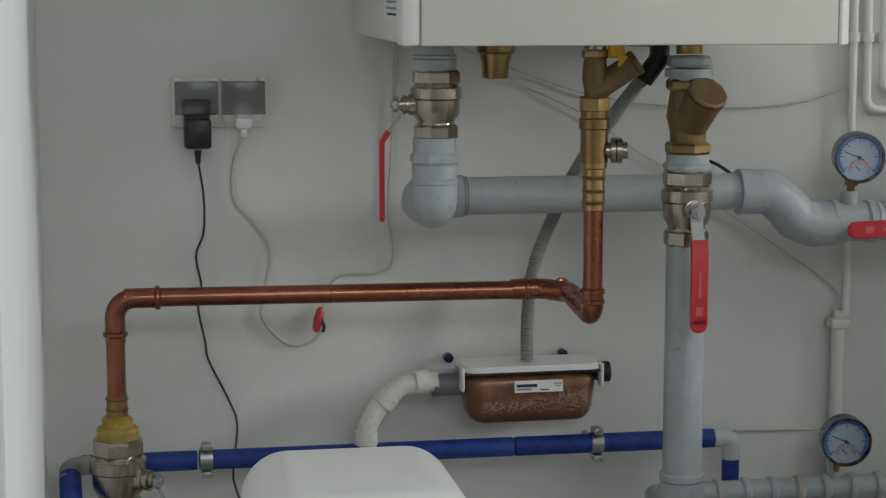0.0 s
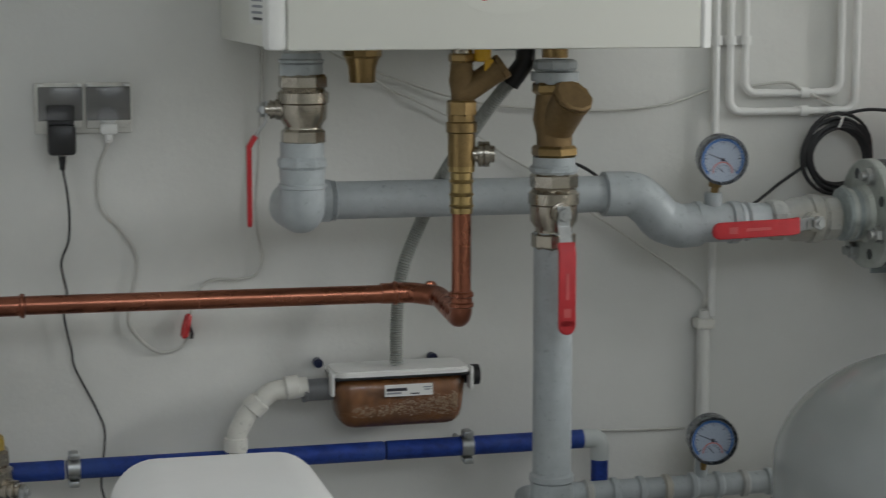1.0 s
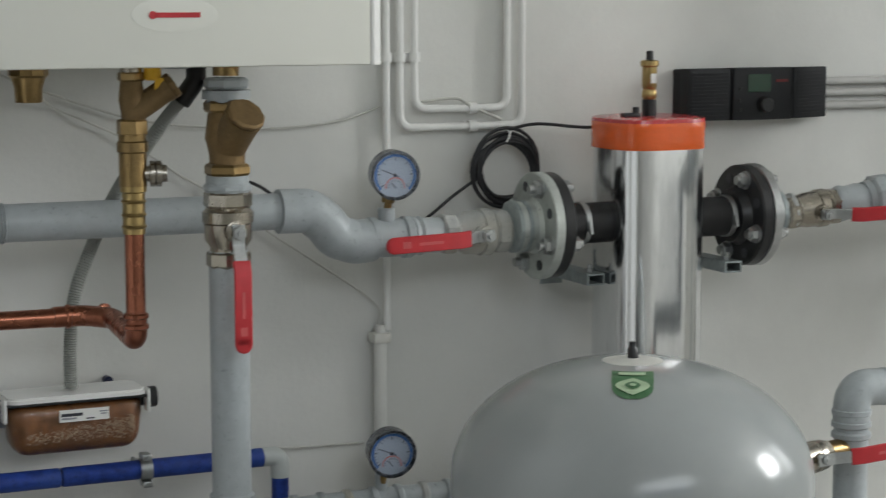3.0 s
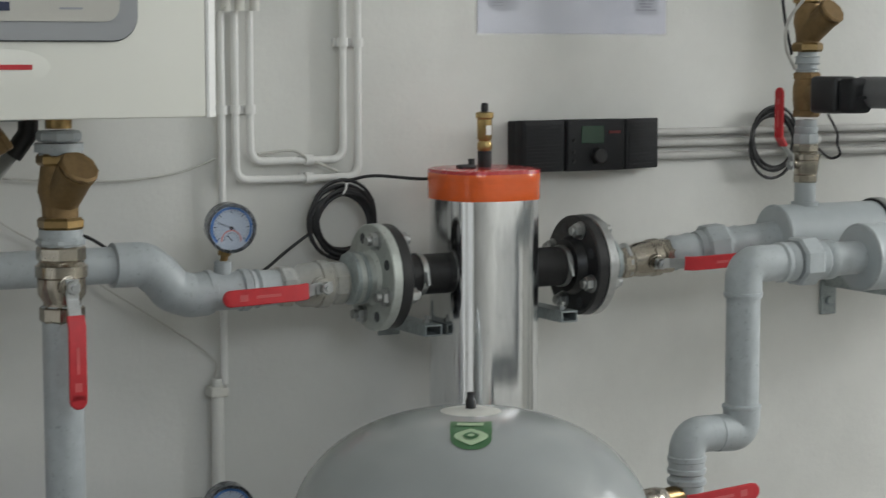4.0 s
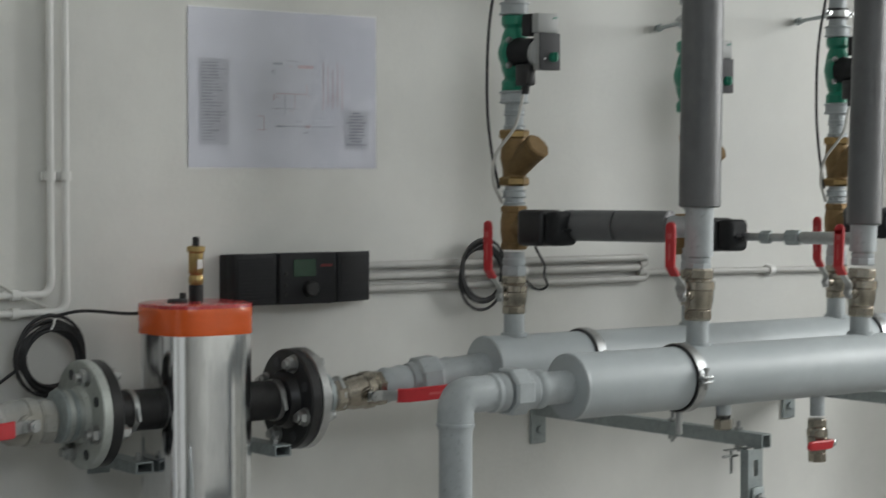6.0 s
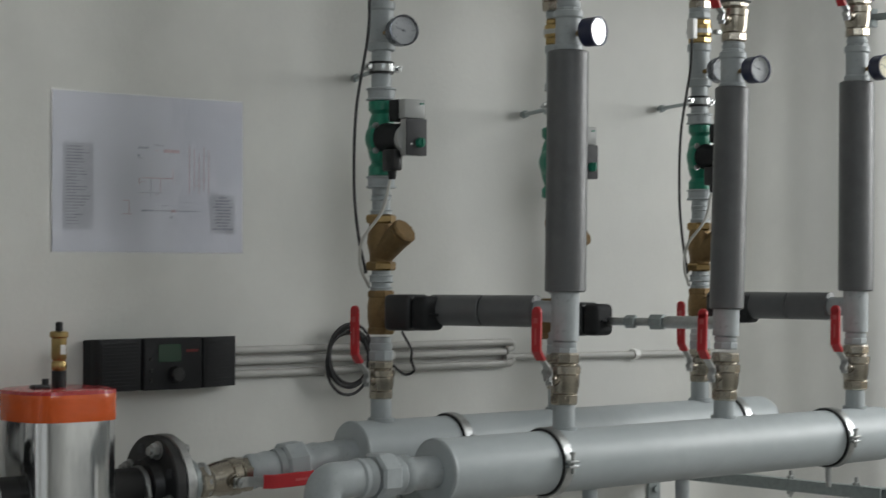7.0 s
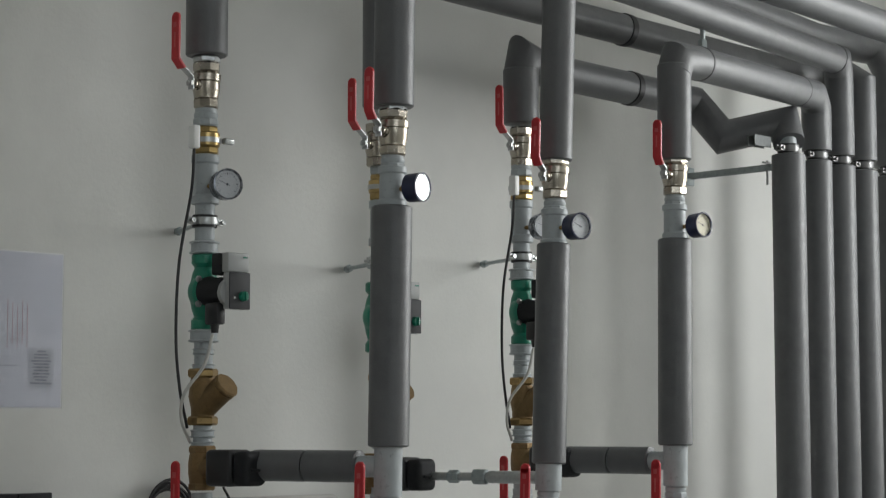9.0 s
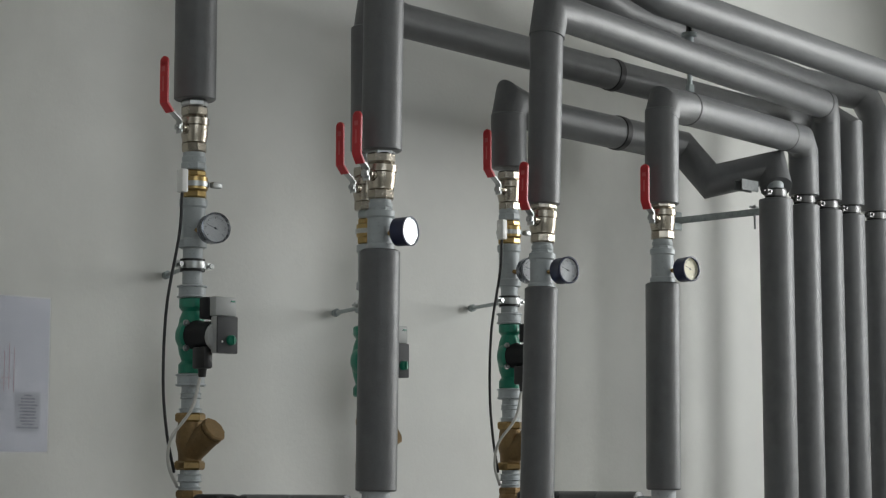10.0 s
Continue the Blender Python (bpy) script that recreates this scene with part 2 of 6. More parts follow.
def tube(points, r, seg=16, bend=0.0, n=8, cap=True, radii=None):
    """A round tube along points, corners rounded by bend."""
    pts = fillet(points, bend, n) if bend else [Vector(p) for p in points]
    bm = bmesh.new()
    t0 = (pts[1] - pts[0]).normalized()
    up = Vector((0, 0, 1)) if abs(t0.z) < 0.9 else Vector((1, 0, 0))
    u = t0.cross(up).normalized()
    rings, last = [], t0
    for k, p in enumerate(pts):
        a = (pts[k] - pts[k - 1]).normalized() if k else t0
        b = (pts[k + 1] - pts[k]).normalized() if k < len(pts) - 1 else a
        t = (a + b).normalized()
        u = last.rotation_difference(t) @ u
        last = t
        v = t.cross(u)
        stretch = 1 / max(0.5, math.cos(a.angle(b) / 2)) if not bend else 1
        rr = radii[k] if radii else r
        ring = []
        side = (b - a)
        for j in range(seg):
            ang = 2 * math.pi * j / seg
            d = u * math.cos(ang) * rr + v * math.sin(ang) * rr
            if stretch > 1.001 and side.length > 1e-6:
                s = side.normalized()
                d = d + s * d.dot(s) * (stretch - 1)
            ring.append(bm.verts.new(p + d))
        rings.append(ring)
    for a, b in zip(rings, rings[1:]):
        for k in range(seg):
            bm.faces.new((a[k], a[(k + 1) % seg], b[(k + 1) % seg], b[k]))
    if cap:
        bm.faces.new(rings[0])
        bm.faces.new(rings[-1])
    return bm


def bar(points, side, wide, thick, bend=0.0):
    """A flat bar along points; side is the direction of its width."""
    pts = fillet(points, bend, 4) if bend else [Vector(p) for p in points]
    side = Vector(side).normalized()
    bm = bmesh.new()
    rings = []
    for k, p in enumerate(pts):
        t = ((pts[k] - pts[k - 1]).normalized() if k else Vector()) + ((pts[k + 1] - pts[k]).normalized() if k < len(pts) - 1 else Vector())
        nrm = t.normalized().cross(side).normalized()
        w, h, c = wide / 2, thick / 2, min(wide, thick) * 0.22
        ring = [(-w + c, -h), (w - c, -h), (w, -h + c), (w, h - c), (w - c, h), (-w + c, h), (-w, h - c), (-w, -h + c)]
        rings.append([bm.verts.new(p + side * a + nrm * b) for a, b in ring])
    for a, b in zip(rings, rings[1:]):
        for k in range(8):
            bm.faces.new((a[k], a[(k + 1) % 8], b[(k + 1) % 8], b[k]))
    bm.faces.new(rings[0])
    bm.faces.new(rings[-1])
    return bm


def curve_points(points, n=10):
    """A smooth line (Catmull-Rom) through the points."""
    p = [Vector(q) for q in points]
    p = [p[0] * 2 - p[1]] + p + [p[-1] * 2 - p[-2]]
    out = []
    for a, b, c, d in zip(p, p[1:], p[2:], p[3:]):
        for k in range(n):
            t = k / n
            out.append(0.5 * (2 * b + (c - a) * t + (2 * a - 5 * b + 4 * c - d) * t * t + (3 * b - a - 3 * c + d) * t ** 3))
    return out + [p[-2]]


def cable(points, r, material, name, label, smooth=True):
    ob = part(name, tube(curve_points(points) if smooth else points, r, 8), material, None, label)
    return tagged(ob, category="cable")


# ---------- the room ----------
W = 3.20          # face of the back wall
RIGHT = 5.5      # face of the right wall
FRONT, LEFT, TOP = -0.8, -2.6, 3.3
structure("wall_back", box(LEFT - 0.2, W, 0, RIGHT + 0.2, W + 0.25, TOP), PLASTER, "matt off-white plastered boiler room wall")
structure("wall_right", bm_join(box(RIGHT, FRONT, 0, RIGHT + 0.25, W, 1.25), box(RIGHT, FRONT, 3.15, RIGHT + 0.25, W, TOP),
          box(RIGHT, FRONT, 1.25, RIGHT + 0.25, 0.55, 3.15), box(RIGHT, 1.65, 1.25, RIGHT + 0.25, 1.95, 3.15), box(RIGHT, 2.50, 1.25, RIGHT + 0.25, W, 3.15)), PLASTER, "off-white plastered wall with two window openings")
structure("wall_front", bm_join(box(LEFT, FRONT - 0.25, 0, RIGHT, FRONT, 1.85), box(LEFT, FRONT - 0.25, 3.05, RIGHT, FRONT, TOP),
          box(LEFT, FRONT - 0.25, 1.85, -0.2, FRONT, 3.05), box(2.0, FRONT - 0.25, 1.85, RIGHT, FRONT, 3.05)), PLASTER, "off-white plastered wall with a window opening")
structure("wall_left", box(LEFT - 0.25, FRONT, 0, LEFT, W, TOP), PLASTER, "off-white plastered wall")
structure("wall_return", box(-0.45, 1.9, 0, -0.098, W - 0.001, TOP, 0.004), LITWALL, "white plastered wall return at the corner, coloured brighter as if strongly lit")
structure("floor", box(LEFT - 0.2, FRONT - 0.2, -0.2, RIGHT + 0.2, W + 0.2, 0), FLOOR, "grey tiled boiler room floor")
structure("ceiling", box(LEFT - 0.2, FRONT - 0.2, TOP, RIGHT + 0.2, W + 0.2, TOP + 0.2), CEIL, "white painted ceiling")


def window(name, m, wide, high):
    """A white frame with two panes; local x is along the wall, z up."""
    w = tagged(new(name), "white framed window letting in daylight", "window", kind="structure")
    w.matrix_world = m
    f = 0.06
    fr = bm_join(box(-wide / 2, -0.03, 0, wide / 2, 0.03, f), box(-wide / 2, -0.03, high - f, wide / 2, 0.03, high),
                 box(-wide / 2, -0.03, f, -wide / 2 + f, 0.03, high - f), box(wide / 2 - f, -0.03, f, wide / 2, 0.03, high - f),
                 box(-f / 2, -0.03, f, f / 2, 0.03, high - f))
    part("window_frame", fr, WHITE, w)
    for s in (-1, 1):
        lo, hi = sorted((s * f / 2, s * (wide / 2 - f)))
        p = part("pane", box(lo, -0.004, f, hi, 0.004, high - f), CLEAR, w)
        p.visible_shadow = False


window("window_1", pose(RIGHT + 0.15, 1.10, 1.25, 0, 0, 90), 1.1, 1.9)
window("window_3", pose(RIGHT + 0.15, 2.225, 1.25, 0, 0, 90), 0.55, 1.9)
window("window_2", pose(0.9, FRONT - 0.15, 1.85), 2.2, 1.2)


# ---------- kinds of fittings ----------
def lever_parts(owner, m, length, wide=0.026, bent=0.03, neck=0.055, grip=RED):
    """A valve lever in the frame m: z leaves along the lever, x away from the valve. The lever starts at the stem."""
    h = length
    steel = bar([m @ Vector((0, 0, -0.012)), m @ Vector((0, 0, neck * 0.33)), m @ Vector((bent, 0, neck)), m @ Vector((bent, 0, neck + 0.016))],
                m.to_3x3() @ Vector((0, 1, 0)), wide * 0.72, 0.0035, 0.006)
    lever = part("lever", steel, STEEL, owner, "zinc plated steel lever")
    pts = [m @ Vector((bent * 0.62, 0, neck - 0.013)), m @ Vector((bent, 0, neck + 0.003)), m @ Vector((bent, 0, h - 0.008)), m @ Vector((bent, 0, h))]
    g = bar(pts, m.to_3x3() @ Vector((0, 1, 0)), wide, 0.0072)
    tip = lathe([(wide * 0.42, -0.0036), (wide * 0.5, -0.002), (wide * 0.5, 0.002), (wide * 0.42, 0.0036)], m @ Matrix.Translation((bent, 0, h)) @ pose(0, 0, 0, 0, 90, 0), 20)
    part("grip", bm_join(g, tip), grip, lever, "red vinyl grip")
    for z0, z1, w in ((0.84, 0.92, 0.20), (0.52, 0.76, 0.09)):
        part("print_bar", moved(box(0.0036, -wide * w, h * z0, 0.0040, wide * w, h * z1), m @ Matrix.Translation((bent, 0, 0))), PINK, lever)
    return lever


def ball_valve(at, axis, stem, lever_dir, length, r, lever_len, label, material=NICKEL, wide=0.026, bent=0.03, group="ball valves", neck=0.055):
    """A lever ball valve, its middle at `at`."""
    v = thing("ball_valve", label, "valve", at, group)
    a = aim((0, 0, 0), axis)
    L = length
    neck_in = 0.76 if r > 0.034 else 0.88
    part("body", lathe([(r * 0.80, -L * 0.30), (r * neck_in, -L * 0.275), (r * neck_in, -L * 0.235), (r * 0.97, -L * 0.13), (r * 0.99, L * 0.07), (r * 0.96, L * 0.08), (r * 1.06, L * 0.095), (r * 1.06, L * 0.235), (r * 0.98, L * 0.25), (r * 0.86, L * 0.30)], a, 32), material, v)
    for s in (-1, 1):
        lo, hi = sorted((s * L * 0.28, s * L * 0.5))
        part("hex_end", hexnut(r * (1.0 if s > 0 else 0.92), lo, hi, a, 8), material, v)
    st = Vector(stem).normalized()
    sm = aim((0, 0, 0), st)
    stem_ob = part("stem", bm_join(lathe([(r * 0.46, r * 0.7), (r * 0.42, r * 1.12), (r * 0.36, r * 1.14), (r * 0.36, r * 1.24), (r * 0.40, r * 1.26), (r * 0.40, r * 1.36), (r * 0.28, r * 1.38), (r * 0.28, r * 1.55)], sm, 18)), material, v)
    part("stem_nut", bm_join(hexnut(r * 0.30, r * 1.56, r * 1.76, sm), lathe([(r * 0.14, r * 1.74), (r * 0.13, r * 1.86)], sm, 10)), STEEL, stem_ob)
    z = Vector(lever_dir).normalized()
    y = z.cross(st).normalized()
    lm = Matrix((st, y, z)).transposed().to_4x4()
    lm.translation = st * (r * 1.5)
    lever_parts(v, lm, lever_len, wide, bent, neck)
    return v


def gauge(at, normal, r, stem, label, twin=True, depth=0.03, face=DIAL, ring=CHROME, group="pressure gauges", back=0.0):
    """A round dial gauge; `at` is the middle of its dial. stem: vector from the case towards its pipe."""
    g = thing("pressure_gauge", label, "gauge", at, group)
    m = aim((0, 0, 0), normal)
    part("case", lathe([(r * 0.7, -depth), (r * 0.96, -depth * 0.93), (r * 0.98, 0.001), (r, 0.002), (r, 0.006), (r * 0.9, 0.0065), (r * 0.88, 0.0005)], m, 36, cap=False), ring, g)
    part("back_plate", lathe([(r * 0.72, -depth - 0.001), (r * 0.70, -depth + 0.003)], m, 28), ring, g)
    dial = part("dial", lathe([(r * 0.89, -0.001), (r * 0.89, 0.0004)], m, 36), face, g)
    # the dial's own up direction
    up = Vector((0, 0, 1))
    n = Vector(normal).normalized()
    x = up.cross(n).normalized()
    y = n.cross(x)
    fm = Matrix((x, y, n)).transposed().to_4x4()

    def tick(ang, r0, r1, w):
        return moved(box(r0, -w / 2, 0.0006, r1, w / 2, 0.0009), fm @ pose(0, 0, 0, 0, 0, ang))

    ticks = bm_join(*[tick(220 - 260 * k / 24, r * (0.66 if k % 4 else 0.60), r * 0.74, r * (0.018 if k % 4 else 0.035)) for k in range(25)])
    part("scale_marks", ticks, INK, dial)
    part("needle", bm_join(tick(158, -r * 0.2, r * 0.62, r * 0.035), tick(158, -r * 0.07, r * 0.07, r * 0.14)), INK, dial)
    if twin:
        def arc(a0, a1, r0, r1, c, n_=16):
            bm = bmesh.new()
            q = [[bm.verts.new(fm @ Vector((c[0] + rr * math.cos(radians(a0 + (a1 - a0) * k / n_)), c[1] + rr * math.sin(radians(a0 + (a1 - a0) * k / n_)), 0.0011))) for rr in (r0, r1)] for k in range(n_ + 1)]
            for a, b in zip(q, q[1:]):
                bm.faces.new((a[0], a[1], b[1], b[0]))
            return bm
        part("blue_arc", arc(225, -45, r * 0.75, r * 0.85, (0, 0), 30), INKBLUE, dial)
        part("red_arc", arc(190, -10, r * 0.36, r * 0.41, (0, -r * 0.48)), INKRED, dial)
        part("small_marks", bm_join(*[moved(box(r * 0.24, -r * 0.01, 0.0007, r * 0.32, r * 0.01, 0.001), fm @ Matrix.Translation((0, -r * 0.48, 0)) @ pose(0, 0, 0, 0, 0, 20 * k)) for k in range(10)],
                                     moved(box(-r * 0.06, -r * 0.02, 0.0007, r * 0.22, r * 0.02, 0.001), fm @ Matrix.Translation((0, -r * 0.48, 0)) @ pose(0, 0, 0, 0, 0, 130))), INK, dial)
    p = part("glass", lathe([(r * 0.895, 0.0042), (r * 0.895, 0.0056)], m, 36), CLEAR, g)
    p.visible_shadow = False
    s = Vector(stem)
    d = s.normalized()
    base = d * r * 0.9 - n * depth * 0.5 if abs(d.dot(n)) < 0.5 else -n * depth
    end = s if abs(d.dot(n)) < 0.5 else s
    k = (end - base)
    tm = aim(base, k)
    L = k.length
    part("connector", bm_join(lathe([(r * 0.16, 0), (r * 0.16, L)], tm, 14), hexnut(r * 0.27, L * 0.25, L * 0.6, tm)), BRASS, g)
    return g


def pump(at, label, group="circulation pumps"):
    """A wet-rotor pump: green body on the pipe line (z), motor towards -y."""
    p = thing("circulation_pump", label, "pump", at, group)
    part("body", bm_join(lathe([(0.021, -0.075), (0.025, -0.072), (0.025, -0.056), (0.019, -0.048), (0.024, -0.034), (0.030, 0.0), (0.024, 0.034), (0.019, 0.048), (0.025, 0.056), (0.025, 0.072), (0.021, 0.075)], None, 24),
                         lathe([(0.024, 0.0), (0.030, 0.004), (0.034, 0.012), (0.034, 0.024), (0.030, 0.028)], aim((-0.003, 0.014, 0), (0.0, -1, 0)), 32)), GREEN, p, "green enamelled cast pump body")
    for a in (45, 135, 225, 315):
        c = Vector((0.031 * math.cos(radians(a)) - 0.003, -0.012, 0.034 * math.sin(radians(a))))
        part("bolt", bm_join(lathe([(0.0065, 0), (0.0065, 0.004)], aim(c, (0, -1, 0)), 12), lathe([(0.004, 0.004), (0.004, 0.008)], aim(c, (0, -1, 0)), 6)), STEEL, p)
    part("motor_flange", lathe([(0.030, 0.0), (0.030, 0.012), (0.027, 0.020), (0.026, 0.062)], aim((-0.002, -0.013, 0), (0, -1, 0)), 32), CHAR, p)
    cov = part("control_cover", box(-0.017, -0.096, -0.037, 0.032, -0.078, 0.034, 0.003), PUMPPALE, p, "grey pump cover")
    part("motor_ring", lathe([(0.0245, 0.0), (0.027, 0.002), (0.027, 0.012), (0.024, 0.014)], aim((-0.001, -0.072, -0.004), (0, -1, 0)), 32), PUMPPALE, p, "grey round motor ring")
    part("cover_top", box(-0.019, -0.096, 0.0345, 0.033, -0.076, 0.072, 0.003), PUMPPALE, cov)
    part("vent_block", box(-0.020, -0.0755, 0.030, 0.028, -0.046, 0.072, 0.003), CHAR, cov)
    part("face_plate", box(-0.018, -0.1005, -0.037, 0.033, -0.0965, 0.034, 0.0018), PUMPFACE, cov, "dark grey face plate")
    part("speed_knob", bm_join(lathe([(0.0100, 0), (0.0095, 0.007), (0.0075, 0.009)], aim((0.014, -0.1005, -0.012), (0, -1, 0)), 20), box(0.0125, -0.113, -0.020, 0.0155, -0.1095, -0.004)), GREEN, cov, "green speed selector knob")
    part("indicator", lathe([(0.0025, 0), (0.002, 0.001)], aim((-0.006, -0.1005, -0.015), (0, -1, 0)), 10), WHITE, cov)
    part("print_bar", box(0.018, -0.0975, 0.062, 0.028, -0.0962, 0.065), GREEN, cov)
    part("cable_gland", bm_join(box(-0.028, -0.074, -0.066, -0.006, -0.036, -0.024, 0.004), lathe([(0.009, 0), (0.007, 0.016)], aim((-0.017, -0.055, -0.066), (0, 0, -1)), 12)), BLACK, p, "black cable gland box")
    return p


def y_strainer(at, r, length, branch, blen, label, material=BRASSDULL, group="strainers", start=-0.06, cap=1.0):
    """A brass Y-strainer on a vertical line, middle at `at`; branch: direction of its capped leg."""
    s = thing("y_strainer", label, "strainer", at, group)
    L = length
    part("body", lathe([(r * 0.82, -L * 0.42), (r * 0.84, -L * 0.2), (r * 1.02, 0), (r * 0.9, L * 0.25), (r * 0.82, L * 0.42)], None, 24), material, s)
    for z0, z1 in ((-L * 0.5, -L * 0.34), (L * 0.34, L * 0.5)):
        part("hex_end", hexnut(r * 1.08, z0, z1, None, 6), BRASS, s)
    b = Vector(branch).normalized()
    m = aim(Vector((0, 0, L * start)), b)
    part("leg", lathe([(r * 0.95 * cap, 0), (r * 0.95 * cap, blen * 0.75), (r * cap, blen * 0.78), (r * cap, blen * 0.86)], m, 24), material, s)
    part("cap", hexnut(r * 1.04 * cap, blen * 0.86, blen, m, 10), BRASSDULL, s, "round brass screw cap")
    return s


def fitting(owner, z0, z1, r, kind="union", x=0.0, y=0.0, material=GREY):
    """Painted grey fitting round a vertical line, in the frame of its thing."""
    m = Matrix.Translation((x, y, 0))
    d = z1 - z0
    if kind == "union":
        bm = bm_join(hexnut(r * 1.2, z0 + d * 0.02, z0 + d * 0.45, m, 8), lathe([(r * 1.02, z0 + d * 0.45), (r * 1.1, z0 + d * 0.55), (r * 1.1, z0 + d * 0.72), (r, z0 + d * 0.75), (r, z1)], m, 24))
    elif kind == "tee":
        bm = lathe([(r * 1.05, z0), (r * 1.22, z0 + 0.002), (r * 1.22, z0 + d * 0.16), (r * 1.08, z0 + d * 0.2), (r * 1.08, z1 - d * 0.2), (r * 1.22, z1 - d * 0.16), (r * 1.22, z1 - 0.002), (r * 1.05, z1)], m, 24)
    else:
        bm = lathe([(r, z0), (r, z1)], m, 24)
    return part(kind, bm, material, owner)


# ---------- the boiler and its pipes ----------
def boiler():
    b = thing("wall_boiler", "white enamelled wall-hung gas boiler with grey control panel", "boiler", (0.735, 2.90, 1.51))
    x0, x1, y0, y1, h = -0.326, 0.322, -0.26, 0.285, 0.90
    part("casing", box(x0 + 0.006, y0 + 0.03, 0.002, x1 - 0.006, y1, h, 0.006), ENAMEL, b, "cream white enamelled steel casing")
    part("front_cover", box(x0 + 0.0267, y0, 0.0, x1 - 0.0195, y0 + 0.028, h, 0.004), ENAMEL, b, "cream white front cover")
    part("edge_strip", box(x0, y0 + 0.002, 0.0, x0 + 0.0265, y0 + 0.060, h, 0.006), WHITE, b)
    part("edge_strip", prism([(x1 - 0.019, y0 + 0.001), (x1 - 0.015, y0), (x1 - 0.001, y0 + 0.011), (x1, y0 + 0.016), (x1, y0 + 0.060), (x1 - 0.019, y0 + 0.060)], 0.0, h), WHITE, b, "white angled edge strip")
    label = part("rating_label", box(x0 - 0.0012 + 0.006, -0.198, 0.034, x0 + 0.0055, -0.050, 0.175), WHITE, b, "white printed rating label")
    random.seed(3)
    for k in range(15):
        z = 0.040 + k * 0.0088
        part("print_bar", box(x0 + 0.0040, -0.190, z, x0 + 0.0045, -0.100 + 0.04 * random.random(), z + 0.0036), INKGREY if k else INK, label)
    # oval badge with a red mark, as plain shapes
    m = aim((0.010, y0, 0.073), (0, -1, 0))
    badge = part("badge", moved(lathe([(0.062, 0.0), (0.062, 0.0006), (0.060, 0.0008)], None, 40), m @ Matrix.Diagonal((1, 0.40, 1, 1))), ENAMEL, b, "oval badge with a red mark")
    part("badge_mark", bm_join(box(-0.018, y0 - 0.0022, 0.0695, 0.046, y0 - 0.0012, 0.0765), moved(lathe([(0.0055, 0), (0.0055, 0.001)], None, 16), aim((-0.022, y0 - 0.0012, 0.073), (0, -1, 0)))), RED, badge)
    # control panel, hanging low in the front
    def rounded(xa, za, xb, zb, rad, ya, yb):
        pts = []
        for cx, cz, a0 in ((xb - rad, zb - rad, 0), (xa + rad, zb - rad, 90), (xa + rad, za + rad, 180), (xb - rad, za + rad, 270)):
            pts += [(cx + rad * math.cos(radians(a0 + 15 * k)), cz + rad * math.sin(radians(a0 + 15 * k))) for k in range(7)]
        return moved(prism(pts, 0.0, ya - yb), Matrix.Translation((0, ya, 0)) @ Matrix.Rotation(radians(90), 4, "X"))

    panel = part("control_panel", rounded(-0.212, 0.110, 0.197, 0.345, 0.036, y0 - 0.001, y0 - 0.009), PANELGREY, b, "grey control panel frame with dark seam")
    part("panel_seam", rounded(-0.214, 0.108, 0.199, 0.347, 0.037, y0 - 0.0005, y0 - 0.004), DARKLINE, panel)
    part("panel_face", rounded(-0.184, 0.136, 0.170, 0.320, 0.022, y0 - 0.0092, y0 - 0.0115), PANELBEIGE, panel, "beige control panel face")
    part("knob_plate", lathe([(0.0185, 0), (0.018, 0.003)], aim((0.135, y0 - 0.0115, 0.189), (0, -1, 0)), 28), PUMPGREY, panel, "round grey dial")
    part("knob", lathe([(0.008, 0), (0.0075, 0.009), (0.006, 0.010)], aim((0.135, y0 - 0.0146, 0.189), (0, -1, 0)), 20), DARKLINE, panel)
    part("display", box(-0.10, y0 - 0.0135, 0.150, 0.013, y0 - 0.0117, 0.162), NAVY, panel)
    part("print_bar", box(0.083, y0 - 0.0124, 0.1525, 0.116, y0 - 0.0117, 0.1555), INKGREY, panel)
    part("orange_strip", box(0.03, y0 - 0.0135, 0.226, 0.166, y0 - 0.0117, 0.262, 0.001), AMBERPLAST, panel, "orange strip on the panel")
    return b


boiler()

# flow line: down from the boiler, valve, elbows to the wall, along it to the separator
V1 = (0.490, 2.850)
run = thing("boiler_flow_pipe", "grey painted steel heating pipe with elbows and S-bend", "pipe", (V1[0], V1[1], 1.20))
def rel(o, *pts):
    b = Vector(o.matrix_world.translation)
    return [Vector(p) - b for p in pts]
part("nipple", lathe([(0.026, 0.284), (0.026, 0.31)], None, 24), GREYSMEAR, run)
part("union_nut", bm_join(hexnut(0.0345, 0.284, 0.292, None, 8), lathe([(0.030, 0.292), (0.029, 0.300)], None, 24), lathe([(0.0305, 0.266), (0.0325, 0.270), (0.0325, 0.284)], None, 24)), GREY, run)
part("union_nut", bm_join(hexnut(0.0375, 0.128, 0.146, None, 8), lathe([(0.033, 0.105), (0.034, 0.128)], None, 24), lathe([(0.0325, 0.146), (0.0325, 0.168)], None, 24)), GREY, run)
part("bead_ring", lathe([(0.0335, 0.098), (0.0362, 0.100), (0.0362, 0.105), (0.0335, 0.107)], None, 28), GREY, run)
part("elbow", tube(rel(run, (V1[0], V1[1], 1.300), (V1[0], V1[1], 1.264), (V1[0], 2.955, 1.261)), 0.0342, 26, 0.050, 12), GREY, run)
part("back_elbow", tube(rel(run, (V1[0] + 0.002, 2.93, 1.261), (V1[0] + 0.014, 3.05, 1.257), (V1[0] + 0.078, 3.05, 1.257)), 0.0342, 26, 0.045, 12), GREY, run)
